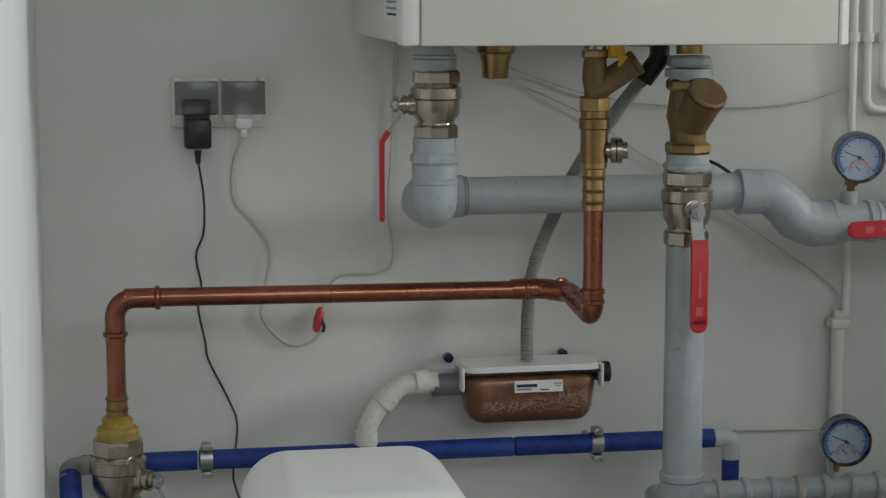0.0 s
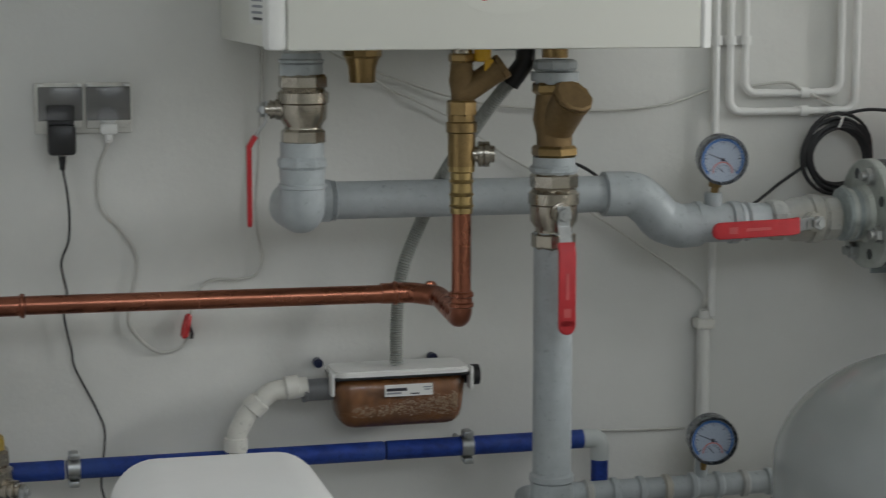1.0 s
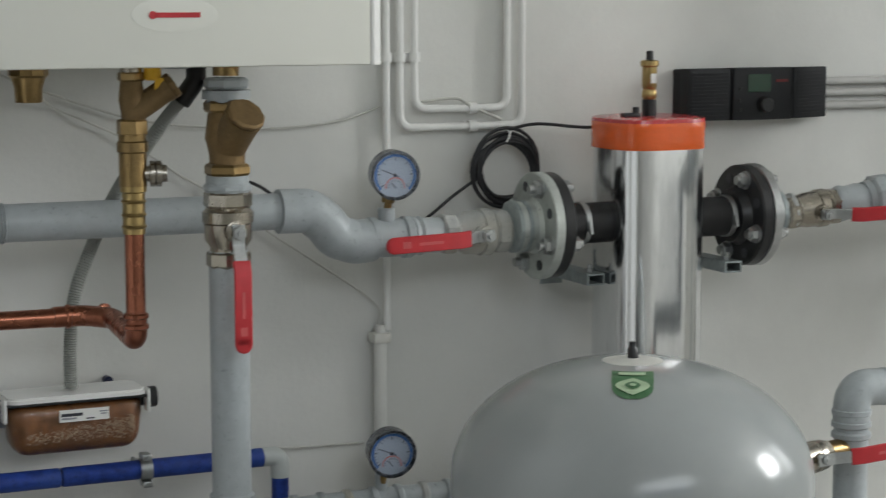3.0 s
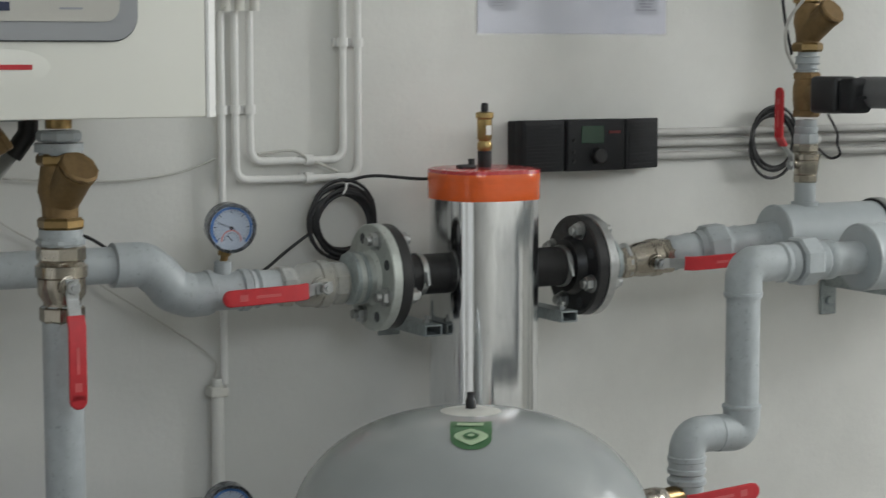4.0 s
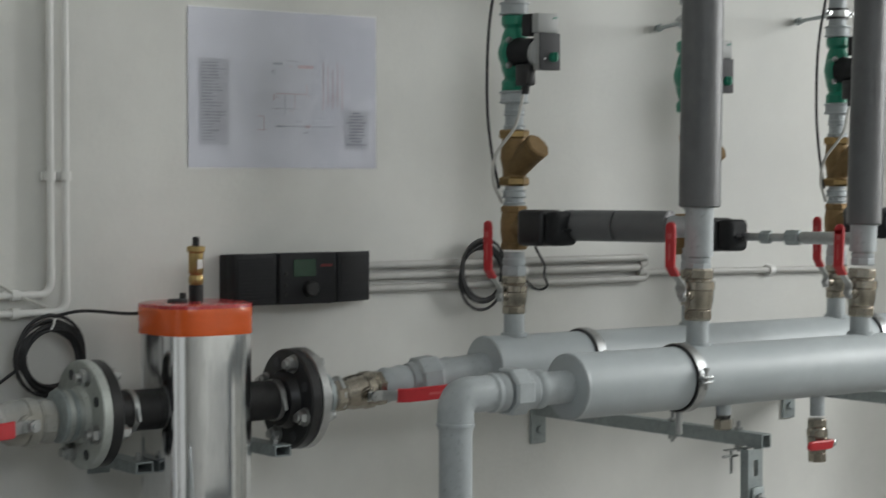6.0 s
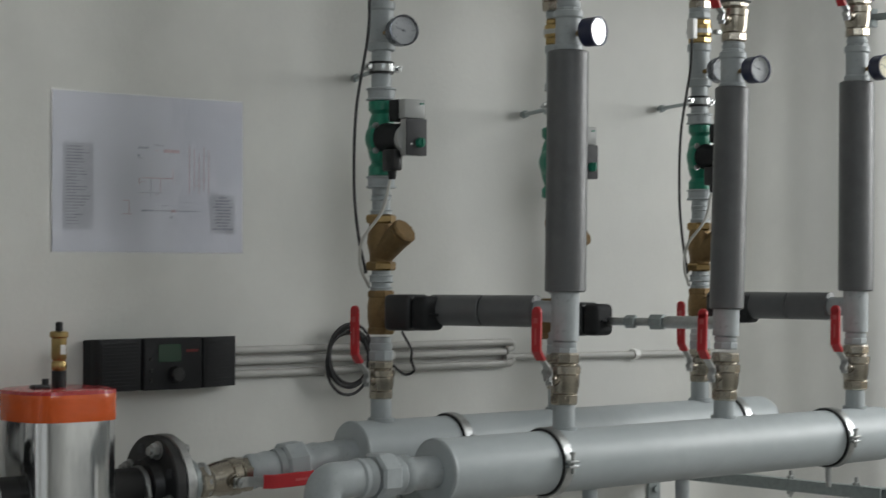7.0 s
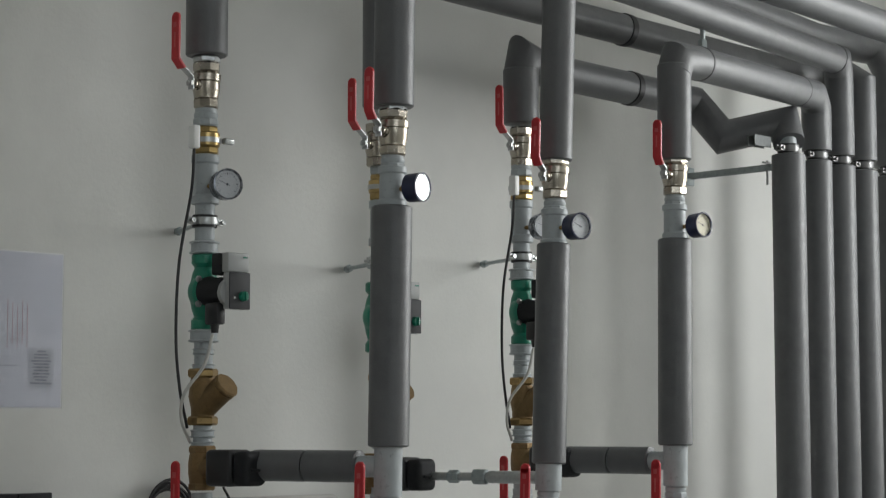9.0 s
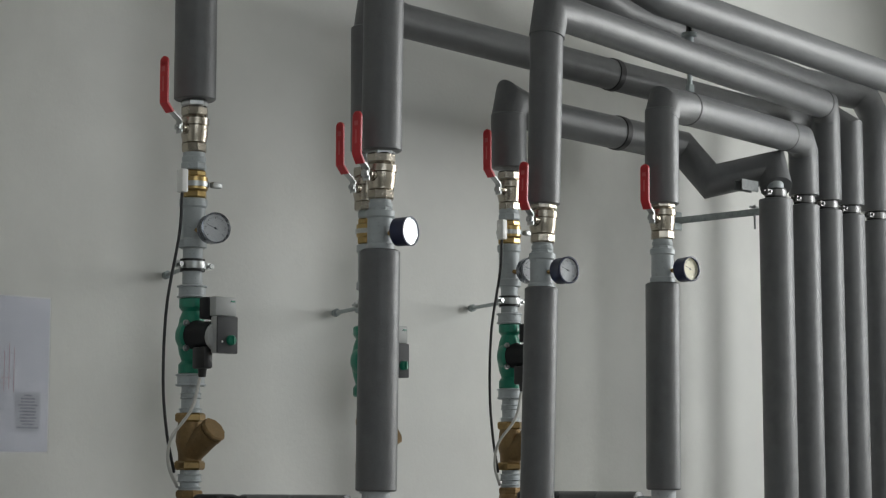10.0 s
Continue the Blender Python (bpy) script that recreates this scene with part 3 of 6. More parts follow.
part("long_pipe", tube(rel(run, (V1[0] + 0.070, 3.05, 1.257), (0.575, 3.05, 1.257), (1.075, 3.05, 1.256)), 0.0305, 24), GREY, run)
for q in (0.0, 0.005, 0.010):
    part("thread_ring", lathe([(0.030, q), (0.0328, q + 0.0015), (0.030, q + 0.004)], aim(rel(run, (V1[0] + 0.074, 3.05, 1.257))[0], (1, 0, 0)), 28), GREY, run)
part("bead_ring", lathe([(0.031, 0), (0.0355, 0.002), (0.0355, 0.010), (0.031, 0.012)], aim(rel(run, (1.028, 3.05, 1.256))[0], (1, 0, 0)), 28), GREY, run)
part("s_bend", tube(rel(run, (1.03, 3.05, 1.256), (1.085, 3.05, 1.255), (1.112, 3.05, 1.234), (1.132, 3.05, 1.209), (1.165, 3.05, 1.198), (1.195, 3.05, 1.200)), 0.0372, 26, 0.03, 6), GREY, run)
part("tee", lathe([(0.0335, 0), (0.037, 0.002), (0.037, 0.012), (0.0325, 0.014), (0.0325, 0.062), (0.036, 0.064), (0.036, 0.076), (0.033, 0.078)], aim(rel(run, (1.19, 3.05, 1.202))[0], (1, 0, 0)), 28), GREY, run)
part("gauge_socket", lathe([(0.0150, 0), (0.0150, 0.026), (0.013, 0.028)], aim(rel(run, (1.224, 3.05, 1.226))[0], (0, 0, 1)), 18), GREY, run)
part("threaded_pipe", lathe([(0.031, 0), (0.034, 0.004), (0.031, 0.012), (0.034, 0.018), (0.031, 0.026), (0.030, 0.075)], aim(rel(run, (1.266, 3.05, 1.203))[0], (1, 0, 0)), 28), GREY, run)
part("threaded_pipe", lathe([(0.034, 0), (0.037, 0.004), (0.034, 0.012), (0.038, 0.018), (0.034, 0.030), (0.034, 0.038), (0.040, 0.042), (0.040, 0.052)], aim(rel(run, (1.44, 3.05, 1.204))[0], (1, 0, 0)), 28), GREYSMEAR, run)
ball_valve((V1[0] + 0.002, V1[1], 1.417), (0, 0, 1), (-1, 0.08, 0.0), (0, 0, -1), 0.104, 0.0365, 0.163, "nickel plated ball valve with red lever under the boiler", wide=0.024, bent=0.026, neck=0.052)
gauge((1.222, 3.005, 1.313), (-0.16, -1, -0.07), 0.042, (0.002, 0.04, -0.062), "round pressure and temperature gauge with white dial")
ball_valve((1.385, 3.05, 1.204), (1, 0, 0), (0.05, -1, 0.0), (-1, 0, -0.03), 0.125, 0.039, 0.185, "brass ball valve with horizontal red lever", GREYSMEAR, wide=0.028, bent=0.025)

# return line
V2 = (0.882, 2.850)
run = thing("boiler_return_pipe", "grey painted vertical steel heating pipe", "pipe", (V2[0], V2[1], 0.0))
part("nipple", lathe([(0.020, 1.49), (0.020, 1.513)], None, 24), BRASS, run)
part("union_nut", bm_join(hexnut(0.034, 1.470, 1.487, None, 8), lathe([(0.037, 1.455), (0.037, 1.468)], None, 24), lathe([(0.030, 1.44), (0.030, 1.456)], None, 24)), GREY, run)
part("union_nut", bm_join(hexnut(0.0375, 1.312, 1.326, None, 8), lathe([(0.033, 1.295), (0.033, 1.338)], None, 24)), GREY, run)
part("pipe", lathe([(0.0305, 0.0), (0.0305, 1.222)], None, 28), GREY, run, "grey painted steel pipe")
part("bead_ring", lathe([(0.031, 0.826), (0.035, 0.829), (0.035, 0.838), (0.031, 0.841)], None, 28), GREY, run)
part("lower_tee", lathe([(0.036, 0.70), (0.036, 0.79), (0.033, 0.826)], None, 28), GREY, run)
y_strainer((V2[0], V2[1], 1.395), 0.033, 0.115, (0.20, -0.66, 0.70), 0.078, "large dull brass strainer with round screw cap", start=-0.12, cap=0.92)
ball_valve((V2[0], V2[1], 1.255), (0, 0, 1), (-0.02, -1, 0), (0.0, 0, -1), 0.118, 0.0375, 0.168, "nickel plated ball valve with a hanging red lever", wide=0.027, bent=0.02)

# lower distribution pipe with its gauge
run = thing("lower_branch_pipe", "grey painted threaded branch pipe with couplings", "pipe", (0.90, 3.05, 0.748))
part("pipe", lathe([(0.0195, 0.0), (0.0195, 0.655)], aim((0, 0, 0), (1, 0, 0)), 22), GREY, run)
for k in range(9):
    a = 0.10 + 0.047 * k
    part("thread_ring", lathe([(0.0195, a), (0.0235, a + 0.003), (0.0235, a + 0.011), (0.0195, a + 0.015)], aim((0, 0, 0), (1, 0, 0)), 22), GREY if k % 3 else GREYSMEAR, run)
part("gauge_socket", lathe([(0.011, 0.0), (0.011, 0.045)], aim((0.312, 0, 0.015), (0, 0, 1)), 16), GREY, run)
part("back_leg", tube([(0.64, 0, 0), (0.72, 0, 0), (0.72, 0, -0.74)], 0.0205, 18, 0.04), GREY, run)
part("front_leg", tube([(0.0, 0, 0), (-0.02, -0.10, 0), (-0.018, -0.195, 0)], 0.0195, 18, 0.04), GREY, run)
gauge((1.212, 3.0, 0.839), (-0.16, -1, -0.07), 0.042, (0.0, 0.045, -0.06), "round pressure and temperature gauge on the lower branch")

# spare brass outlet under the boiler
o = thing("brass_outlet", "short flared brass outlet stub under the boiler", "fitting", (0.584, 2.86, 1.455))
part("stub", lathe([(0.019, 0.0), (0.020, 0.002), (0.021, 0.022), (0.027, 0.040), (0.028, 0.056), (0.022, 0.06)], None, 28), BRASS, o)
part("rim", hexnut(0.0295, 0.036, 0.054, None, 10), BRASS, o)

# ---------- gas line in copper ----------
G = (0.735, 2.850)
run = thing("gas_copper_pipe", "polished copper gas pipe with pressed elbows", "pipe", (0.735, 2.85, 1.105))
part("upper_tube", lathe([(0.0150, 0.01), (0.0150, 0.175)], None, 24), COPPER, run)
part("press_elbow", tube([(0, 0, 0.03), (0, 0, -0.015), (-0.004, 0.13, 0.002), (-0.04, 0.170, 0.003), (-0.09, 0.170, 0.003)], 0.0168, 20, 0.030, 8), COPPER, run, "pressed copper elbows")
part("long_tube", lathe([(0.0148, 0.0), (0.0148, 0.63)], aim((-0.075, 0.17, 0.002), (-1, 0, 0.006)), 24), COPPER, run)
part("left_elbow", tube([(-0.655, 0.17, 0.005), (-0.7195, 0.17, 0.005), (-0.7195, 0.17, -0.065)], 0.0158, 20, 0.042, 10), COPPER, run)
part("left_tube", lathe([(0.0148, -0.175), (0.0148, -0.04)], Matrix.Translation((-0.7195, 0.17, 0)), 24), COPPER, run)
for p, d in (((0, 0, 0.026), (0, 0, 1)), ((-0.012, 0.160, 0.003), (-0.6, 0.75, 0)), ((-0.068, 0.17, 0.003), (-1, 0, 0)), ((-0.655, 0.17, 0.005), (-1, 0, 0)), ((-0.7195, 0.17, -0.052), (0, 0, -1)), ((0, 0, 0.010), (0, 0, 1))):
    part("press_ring", lathe([(0.0160, -0.006), (0.0192, -0.004), (0.0192, 0.001), (0.0160, 0.004)], aim(p, d), 22), COPPER, run)
part("brass_adapter", bm_join(lathe([(0.0172, 0.15), (0.0172, 0.212), (0.020, 0.214), (0.020, 0.222)], None, 22), *[lathe([(0.0172, z), (0.0195, z + 0.003), (0.0172, z + 0.006)], None, 22) for z in (0.158, 0.176, 0.196)]), GOLD, run)
part("test_tee", bm_join(lathe([(0.021, 0.222), (0.021, 0.272), (0.0235, 0.274), (0.0235, 0.288), (0.021, 0.29), (0.021, 0.30)], None, 24)), BRASS, run)
part("test_port", bm_join(lathe([(0.012, 0.012), (0.012, 0.024), (0.0195, 0.025), (0.0195, 0.032), (0.0175, 0.033), (0.0195, 0.034), (0.0195, 0.042), (0.013, 0.043), (0.013, 0.050)], aim((0.0, 0, 0.240), (1, -0.2, 0)), 20)), NICKEL, run, "capped nickel test port")
part("union_nut", hexnut(0.0235, 0.298, 0.322, None, 6), BRASS, run)
part("top_nipple", lathe([(0.0165, 0.385), (0.0165, 0.412)], None, 20), NICKEL, run)
part("lower_adapter", bm_join(*[lathe([(0.0158, z), (0.0185, z - 0.003), (0.0158, z - 0.007)], Matrix.Translation((-0.7195, 0.17, 0)), 22) for z in (-0.150, -0.166)], lathe([(0.0170, -0.19), (0.0165, -0.148)], Matrix.Translation((-0.7195, 0.17, 0)), 22)), BRASS, run)
y_strainer((G[0] + 0.0, G[1], 1.455), 0.0195, 0.085, (0.80, -0.15, 0.55), 0.078, "brass gas filter with angled screw cap", start=-0.22)
c = thing("amber_cap", "amber yellow plastic cap under the boiler", "cap", (0.765, 2.84, 1.475))
part("cap", lathe([(0.010, 0.010), (0.013, 0.012), (0.013, 0.026), (0.011, 0.035)], None, 20), AMBERPLAST, c)
part("tab", box(0.000, -0.012, -0.004, 0.014, -0.009, 0.014, 0.001), AMBERPLAST, c)
gv = ball_valve((0.0155, 3.02, 0.826), (0, 0, 1), (1, -0.6, 0), (0.35, -0.2, -1), 0.125, 0.042, 0.15, "nickel plated gas ball valve with yellow lever", wide=0.02, bent=0.01)
for o in gv.children_recursive:
    if o.name.startswith("grip"):
        o.data.materials[0] = YELLOW
        tagged(o, "yellow painted grip")
y = thing("yellow_reducer", "yellow painted brass reducer above the gas valve", "fitting", (0.0155, 3.02, 0.885))
part("nut", hexnut(0.035, 0.0, 0.022, None, 8), YELLOW, y)
part("collar", lathe([(0.030, -0.008), (0.031, 0.002), (0.024, 0.024), (0.0245, 0.036), (0.018, 0.040)], None, 22), YELLOW, y)

# ---------- blue insulated water pipe ----------
run = thing("water_pipe", "blue foam-sleeved cold water pipe clipped along the wall", "pipe", (0.0, 3.12, 0.823))
xs = [-0.045, 0.145, 0.42, 0.672, 0.94, 1.030]
for a, b in zip(xs, xs[1:]):
    part("blue_sleeve", lathe([(0.0150, a + 0.0015), (0.0162, a + 0.004), (0.0162, b - 0.004), (0.0150, b - 0.0015)], aim((0, 0, 0), (1, 0, 0.002)), 20), BLUE, run)
part("bare_elbow", tube([(1.02, 0, 0.002), (1.052, 0, 0.002), (1.052, 0, -0.035)], 0.0165, 18, 0.022), BOXGREY, run, "pale plastic elbow")
part("down_sleeve", lathe([(0.0150, -0.75), (0.0150, -0.028)], Matrix.Translation((1.052, 0, 0)), 20), BLUE, run)
part("left_elbow", tube([(-0.03, -0.01, 0.003), (-0.062, -0.03, 0.003), (-0.062, -0.075, -0.008)], 0.0155, 18, 0.022), HOSE, run, "grey bare pipe elbow")
part("left_sleeve", tube([(-0.060, -0.060, -0.004), (-0.058, -0.125, -0.030), (-0.057, -0.155, -0.10), (-0.057, -0.160, -0.75)], 0.0175, 20, 0.04), BLUE, run)
for x in (0.158, 0.814):
    c = thing("pipe_clip", "zinc plated pipe clip round the blue sleeve", "clip", (x, 3.12, 0.825), "pipe clips")
    part("band", lathe([(0.0168, -0.010), (0.0190, -0.010), (0.0190, 0.010), (0.0168, 0.010)], aim((0, 0, 0), (1, 0, 0)), 24, cap=False), STEEL, c)
    part("lug", box(-0.008, -0.020, 0.018, 0.008, 0.008, 0.028, 0.002), STEEL, c)
    part("lug", box(-0.008, -0.020, -0.028, 0.008, 0.008, -0.018, 0.002), STEEL, c)
    part("screw", lathe([(0.004, -0.026), (0.004, -0.021)], aim((0, 0.0, 0.023), (0, 1, 0)), 10), STEEL, c)
    part("stud", lathe([(0.004, 0.016), (0.004, 0.079)], aim((0, 0, 0), (0, 1, 0)), 10), STEEL, c)

# ---------- condensate neutraliser ----------
n_ = thing("condensate_neutraliser", "clear neutraliser box with rusty granulate and white lid", "neutraliser", (0.696, 3.125, 0.884), turn=1)
def tapered(x0, x1, y0, y1, z0, z1, shrink, bev):
    bm = box(x0, y0, z0, x1, y1, z1)
    for v in bm.verts:
        if v.co.z < (z0 + z1) / 2:
            v.co.x += shrink if v.co.x < (x0 + x1) / 2 else -shrink
            v.co.y += shrink * 0.5 if v.co.y < (y0 + y1) / 2 else 0
    bmesh.ops.bevel(bm, geom=bm.edges[:], offset=bev, segments=4, affect="EDGES", profile=0.5)
    return bm
part("tub", tapered(-0.114, 0.114, -0.041, 0.045, -0.016, 0.074, 0.010, 0.026), CLOUDY, n_, "cloudy clear plastic tub").visible_shadow = False
part("rust_water", tapered(-0.109, 0.109, -0.0355, 0.040, -0.009, 0.066, 0.0105, 0.022), GRANULE, n_, "rust brown wet granulate")
random.seed(5)
chips = bmesh.new()
for k in range(760):
    x = 0.094 - 0.178 * random.random() ** 1.7
    z = 0.004 + 0.012 * random.random() + (0.012 + 0.020 * max(0.0, (x + 0.05) / 0.145)) * random.random()
    s = random.uniform(0.0005, 0.0017)
    bmesh.ops.create_icosphere(chips, subdivisions=1, radius=s, matrix=Matrix.Translation((x, -0.0310 - 0.0045 * z / 0.06, min(z, 0.045))))
tagged(part("granules", chips, CHIP, n_, "small white granules"), kind="stuff")
part("seal", box(-0.115, -0.042, 0.070, 0.115, 0.047, 0.075, 0.002), BLACK, n_)
part("lid", bm_join(*[prism([(cx * (w - rd) + rd * math.cos(radians(q + 15 * k)), 0.002 + cy * (d_ - rd) + rd * math.sin(radians(q + 15 * k))) for cx, cy, q in ((1, 1, 0), (-1, 1, 90), (-1, -1, 180), (1, -1, 270)) for k in range(7)], za, zb) for w, d_, rd, za, zb in ((0.117, 0.047, 0.022, 0.0755, 0.0815), (0.1135, 0.0435, 0.020, 0.0815, 0.0845))]), WHITE, n_, "white plastic lid")
for s in (-1, 1):
    part("lid_clip", box(s * 0.1185 - 0.003, -0.040, 0.044, s * 0.1185 + 0.003, -0.015, 0.084, 0.003), WHITE, n_)
lab = part("paper_label", box(-0.032, -0.0418, 0.040, 0.050, -0.0408, 0.060), WHITE, n_, "white printed label")
for (a, b, c, d, mm) in ((-0.029, 0.049, 0.006, 0.054, INK), (-0.029, 0.044, -0.004, 0.047, INKGREY), (0.012, 0.043, 0.026, 0.045, INK), (0.034, 0.053, 0.048, 0.055, INKGREY), (0.036, 0.049, 0.046, 0.051, INKGREY)):
    part("print_bar", box(a, -0.0427, b, c, -0.0421, d), mm, lab)
part("inlet_stub", bm_join(lathe([(0.0185, 0.0), (0.0185, 0.044), (0.0200, 0.045), (0.0200, 0.050)], aim((-0.112, 0.0, 0.050), (-1, 0, 0)), 24)), PUMPGREY, n_, "grey plastic stub")
part("outlet_stub", lathe([(0.014, 0.0), (0.014, 0.012), (0.0175, 0.013), (0.0175, 0.028), (0.015, 0.028)], aim((0.112, 0.0, 0.062), (1, 0, 0)), 24), BLACK, n_, "black capped stub")
for x in (-0.123, 0.077):
    part("wall_hook", bm_join(lathe([(0.008, 0), (0.008, 0.016)], aim((x, 0.075, 0.082), (0, -1, 0)), 16), lathe([(0.004, 0.012), (0.004, 0.020)], aim((x, 0.075, 0.082), (0, -1, 0)), 10)), NAVY, n_, "dark blue hook")
d = thing("drain_pipe", "white plastic drain pipe bending down from the neutraliser", "pipe", (0.421, 3.118, 0.0))
part("pipe", tube([(0.120, 0, 0.941), (0.058, 0, 0.936), (0.020, 0, 0.900), (0.002, 0, 0.868), (0.0, 0, 0.05)], 0.0165, 20, 0.03), WHITE2, d)
for p, q in (((0.106, 0, 0.942), (-1, 0, -0.1)), ((0.042, 0, 0.922), (-0.75, 0, -0.8)), ((0.0, 0, 0.862), (0, 0, -1))):
    part("socket", lathe([(0.0165, 0.0), (0.0195, 0.001), (0.0195, 0.022), (0.0165, 0.024)], aim(p, q), 22), WHITE2, d)

# condensate hose
h = thing("condensate_hose", "grey corrugated condensate hose with black elbow", "hose", (0.843, 2.90, 1.50))
pts = curve_points(rel(h, (0.835, 2.905, 1.462), (0.795, 2.95, 1.395), (0.760, 3.05, 1.30), (0.742, 3.135, 1.215), (0.708, 3.135, 1.13), (0.695, 3.125, 1.05), (0.693, 3.12, 0.972)), 40)
part("hose", tube(pts, 0.0105, 16, radii=[0.0100 if k % 2 else 0.0114 for k in range(len(pts))]), HOSE, h)
part("elbow", tube(rel(h, (0.850, 2.90, 1.510), (0.850, 2.90, 1.482), (0.828, 2.912, 1.448)), 0.0155, 18, 0.02), BLACK, h, "black rubber elbow")
part("spout", box(-0.045, -0.015, 0.0, -0.004, 0.02, 0.012, 0.004), GALV, h)

# ---------- softener at the front ----------
s = thing("water_softener", "white plastic water treatment cabinet with rounded top", "softener", (0.318, 2.42, 0.0))
bm = box(-0.151, -0.17, 0.0, 0.151, 0.17, 0.977)
for v in bm.verts:
    if v.co.z > 0.5:
        v.co.x = v.co.x * 0.935 - 0.003
bmesh.ops.bevel(bm, geom=[e for e in bm.edges if max(v.co.z for v in e.verts) > 0.5], offset=0.062, segments=10, affect="EDGES", profile=0.5)
part("cover", box(-0.156, -0.175, 0.0, 0.156, 0.175, 0.80, 0.02), SOFTWHITE, s)
part("lid", bm, SOFTWHITE, s, "rounded white lid")

# ---------- sockets and cables ----------
so = thing("double_socket", "double wall socket with smoked hinged lids", "socket", (0.1915, W, 1.402))
part("back_box", box(-0.078, -0.010, -0.041, 0.078, 0.0, 0.041, 0.004), WHITE2, so)
for s in (-1, 1):
    part("insert", box(s * 0.038 - 0.034, -0.016, -0.033, s * 0.038 + 0.034, -0.010, 0.034, 0.003), WHITE2, so)
    lid = part("smoked_lid", box(s * 0.038 - 0.035, -0.043, -0.018, s * 0.038 + 0.035, -0.037, 0.036, 0.002), SMOKED, so, "smoked translucent lid")
    lid.visible_shadow = False
    for e in (-1, 1):
        part("hinge", box(s * 0.038 + e * 0.030 - 0.004, -0.041, 0.0365, s * 0.038 + e * 0.030 + 0.004, -0.012, 0.040, 0.001), WHITE, so)
pl = thing("plug_adapter", "black plug-in power adapter", "plug", (0.154, W, 1.357))
part("body", box(-0.022, -0.062, -0.027, 0.022, -0.036, 0.022, 0.006), BLACK, pl)
part("plug_head", box(-0.021, -0.036, -0.020, 0.021, -0.0175, 0.052, 0.004), BLACK, pl)
part("strain_relief", lathe([(0.006, 0), (0.004, 0.022)], aim((0, -0.048, -0.029), (0, 0, -1)), 12), BLACK, pl)
pl = thing("white_plug", "white mains plug under a smoked lid", "plug", (0.230, W, 1.372))
part("body", bm_join(lathe([(0.015, 0), (0.016, 0.004), (0.013, 0.0065)], aim((0, -0.0165, 0.018), (0, -1, 0)), 20), box(-0.014, -0.034, -0.012, 0.014, -0.018, 0.006, 0.004), box(-0.006, -0.032, -0.026, 0.006, -0.020, -0.011, 0.003)), WHITE, pl)


def wall_line(t):
    return [Vector((x, W - y, z)) for x, y, z in t]


cable(wall_line([(0.154, 0.048, 1.31), (0.163, 0.03, 1.25), (0.163, 0.012, 1.19), (0.150, 0.012, 1.15), (0.158, 0.012, 1.10), (0.152, 0.012, 1.065), (0.163, 0.012, 1.005), (0.168, 0.012, 0.975), (0.201, 0.012, 0.905), (0.213, 0.02, 0.865), (0.203, 0.06, 0.80), (0.205, 0.07, 0.775), (0.222, 0.075, 0.72)]), 0.0019, CABLEB, "adapter_cable", "thin kinked black adapter cable hanging on the wall")
cable(wall_line([(0.230, 0.030, 1.352), (0.213, 0.012, 1.30), (0.215, 0.010, 1.24), (0.248, 0.008, 1.20), (0.272, 0.008, 1.15), (0.258, 0.008, 1.07), (0.262, 0.008, 1.035), (0.30, 0.008, 0.998), (0.338, 0.010, 1.001), (0.355, 0.012, 1.020)]), 0.0030, CABLEW, "white_mains_cable", "white mains cable looping down the wall")
cable(wall_line([(0.483, 0.010, 1.52), (0.478, 0.008, 1.35), (0.470, 0.008, 1.22), (0.480, 0.008, 1.155), (0.472, 0.008, 1.124), (0.448, 0.008, 1.114), (0.40, 0.008, 1.114), (0.378, 0.009, 1.104), (0.366, 0.010, 1.080), (0.358, 0.012, 1.052)]), 0.0026, CABLEW, "boiler_mains_cable", "white cable running down from the boiler")
c = thing("taped_joint", "cable joint wrapped in red tape", "cable joint", (0.351, 3.185, 1.040))
part("wrap", moved(lathe([(0.003, -0.022), (0.007, -0.018), (0.008, 0.0), (0.006, 0.016), (0.003, 0.02)], None, 12), pose(0, 0, 0, 0, 12, 0)), REDTAPE, c)
part("loose_end", bm_join(*[tube([(0.004, -0.004, 0.005), (0.007 + 0.003 * k, -0.005, -0.012), (0.006 + 0.003 * k, -0.003, -0.022)], 0.0016, 6) for k in range(2)]), CABLEB, c)
cable(wall_line([(0.55, 0.20, 1.515), (0.592, 0.06, 1.488), (0.705, 0.012, 1.445), (0.813, 0.010, 1.41), (0.915, 0.010, 1.393), (1.08, 0.010, 1.385), (1.195, 0.010, 1.395), (1.268, 0.012, 1.418)]), 0.0020, CABLEW, "sagging_cable", "thin grey cable sagging behind the boiler pipes")
cable(wall_line([(0.60, 0.20, 1.515), (0.675, 0.02, 1.44), (0.745, 0.010, 1.405), (0.813, 0.010, 1.372), (0.895, 0.010, 1.315), (0.957, 0.010, 1.278), (1.06, 0.010, 1.205), (1.135, 0.010, 1.155), (1.255, 0.010, 1.07), (1.262, 0.012, 1.025)]), 0.0016, CABLEW, "sensor_wire", "thin pale sensor cable crossing behind the pipes")
cable(wall_line([(1.05, 0.01, 0.822), (1.13, 0.008, 0.818), (1.235, 0.008, 0.816)]), 0.0022, CABLEW, "thin_wire", "thin pale wire along the wall")


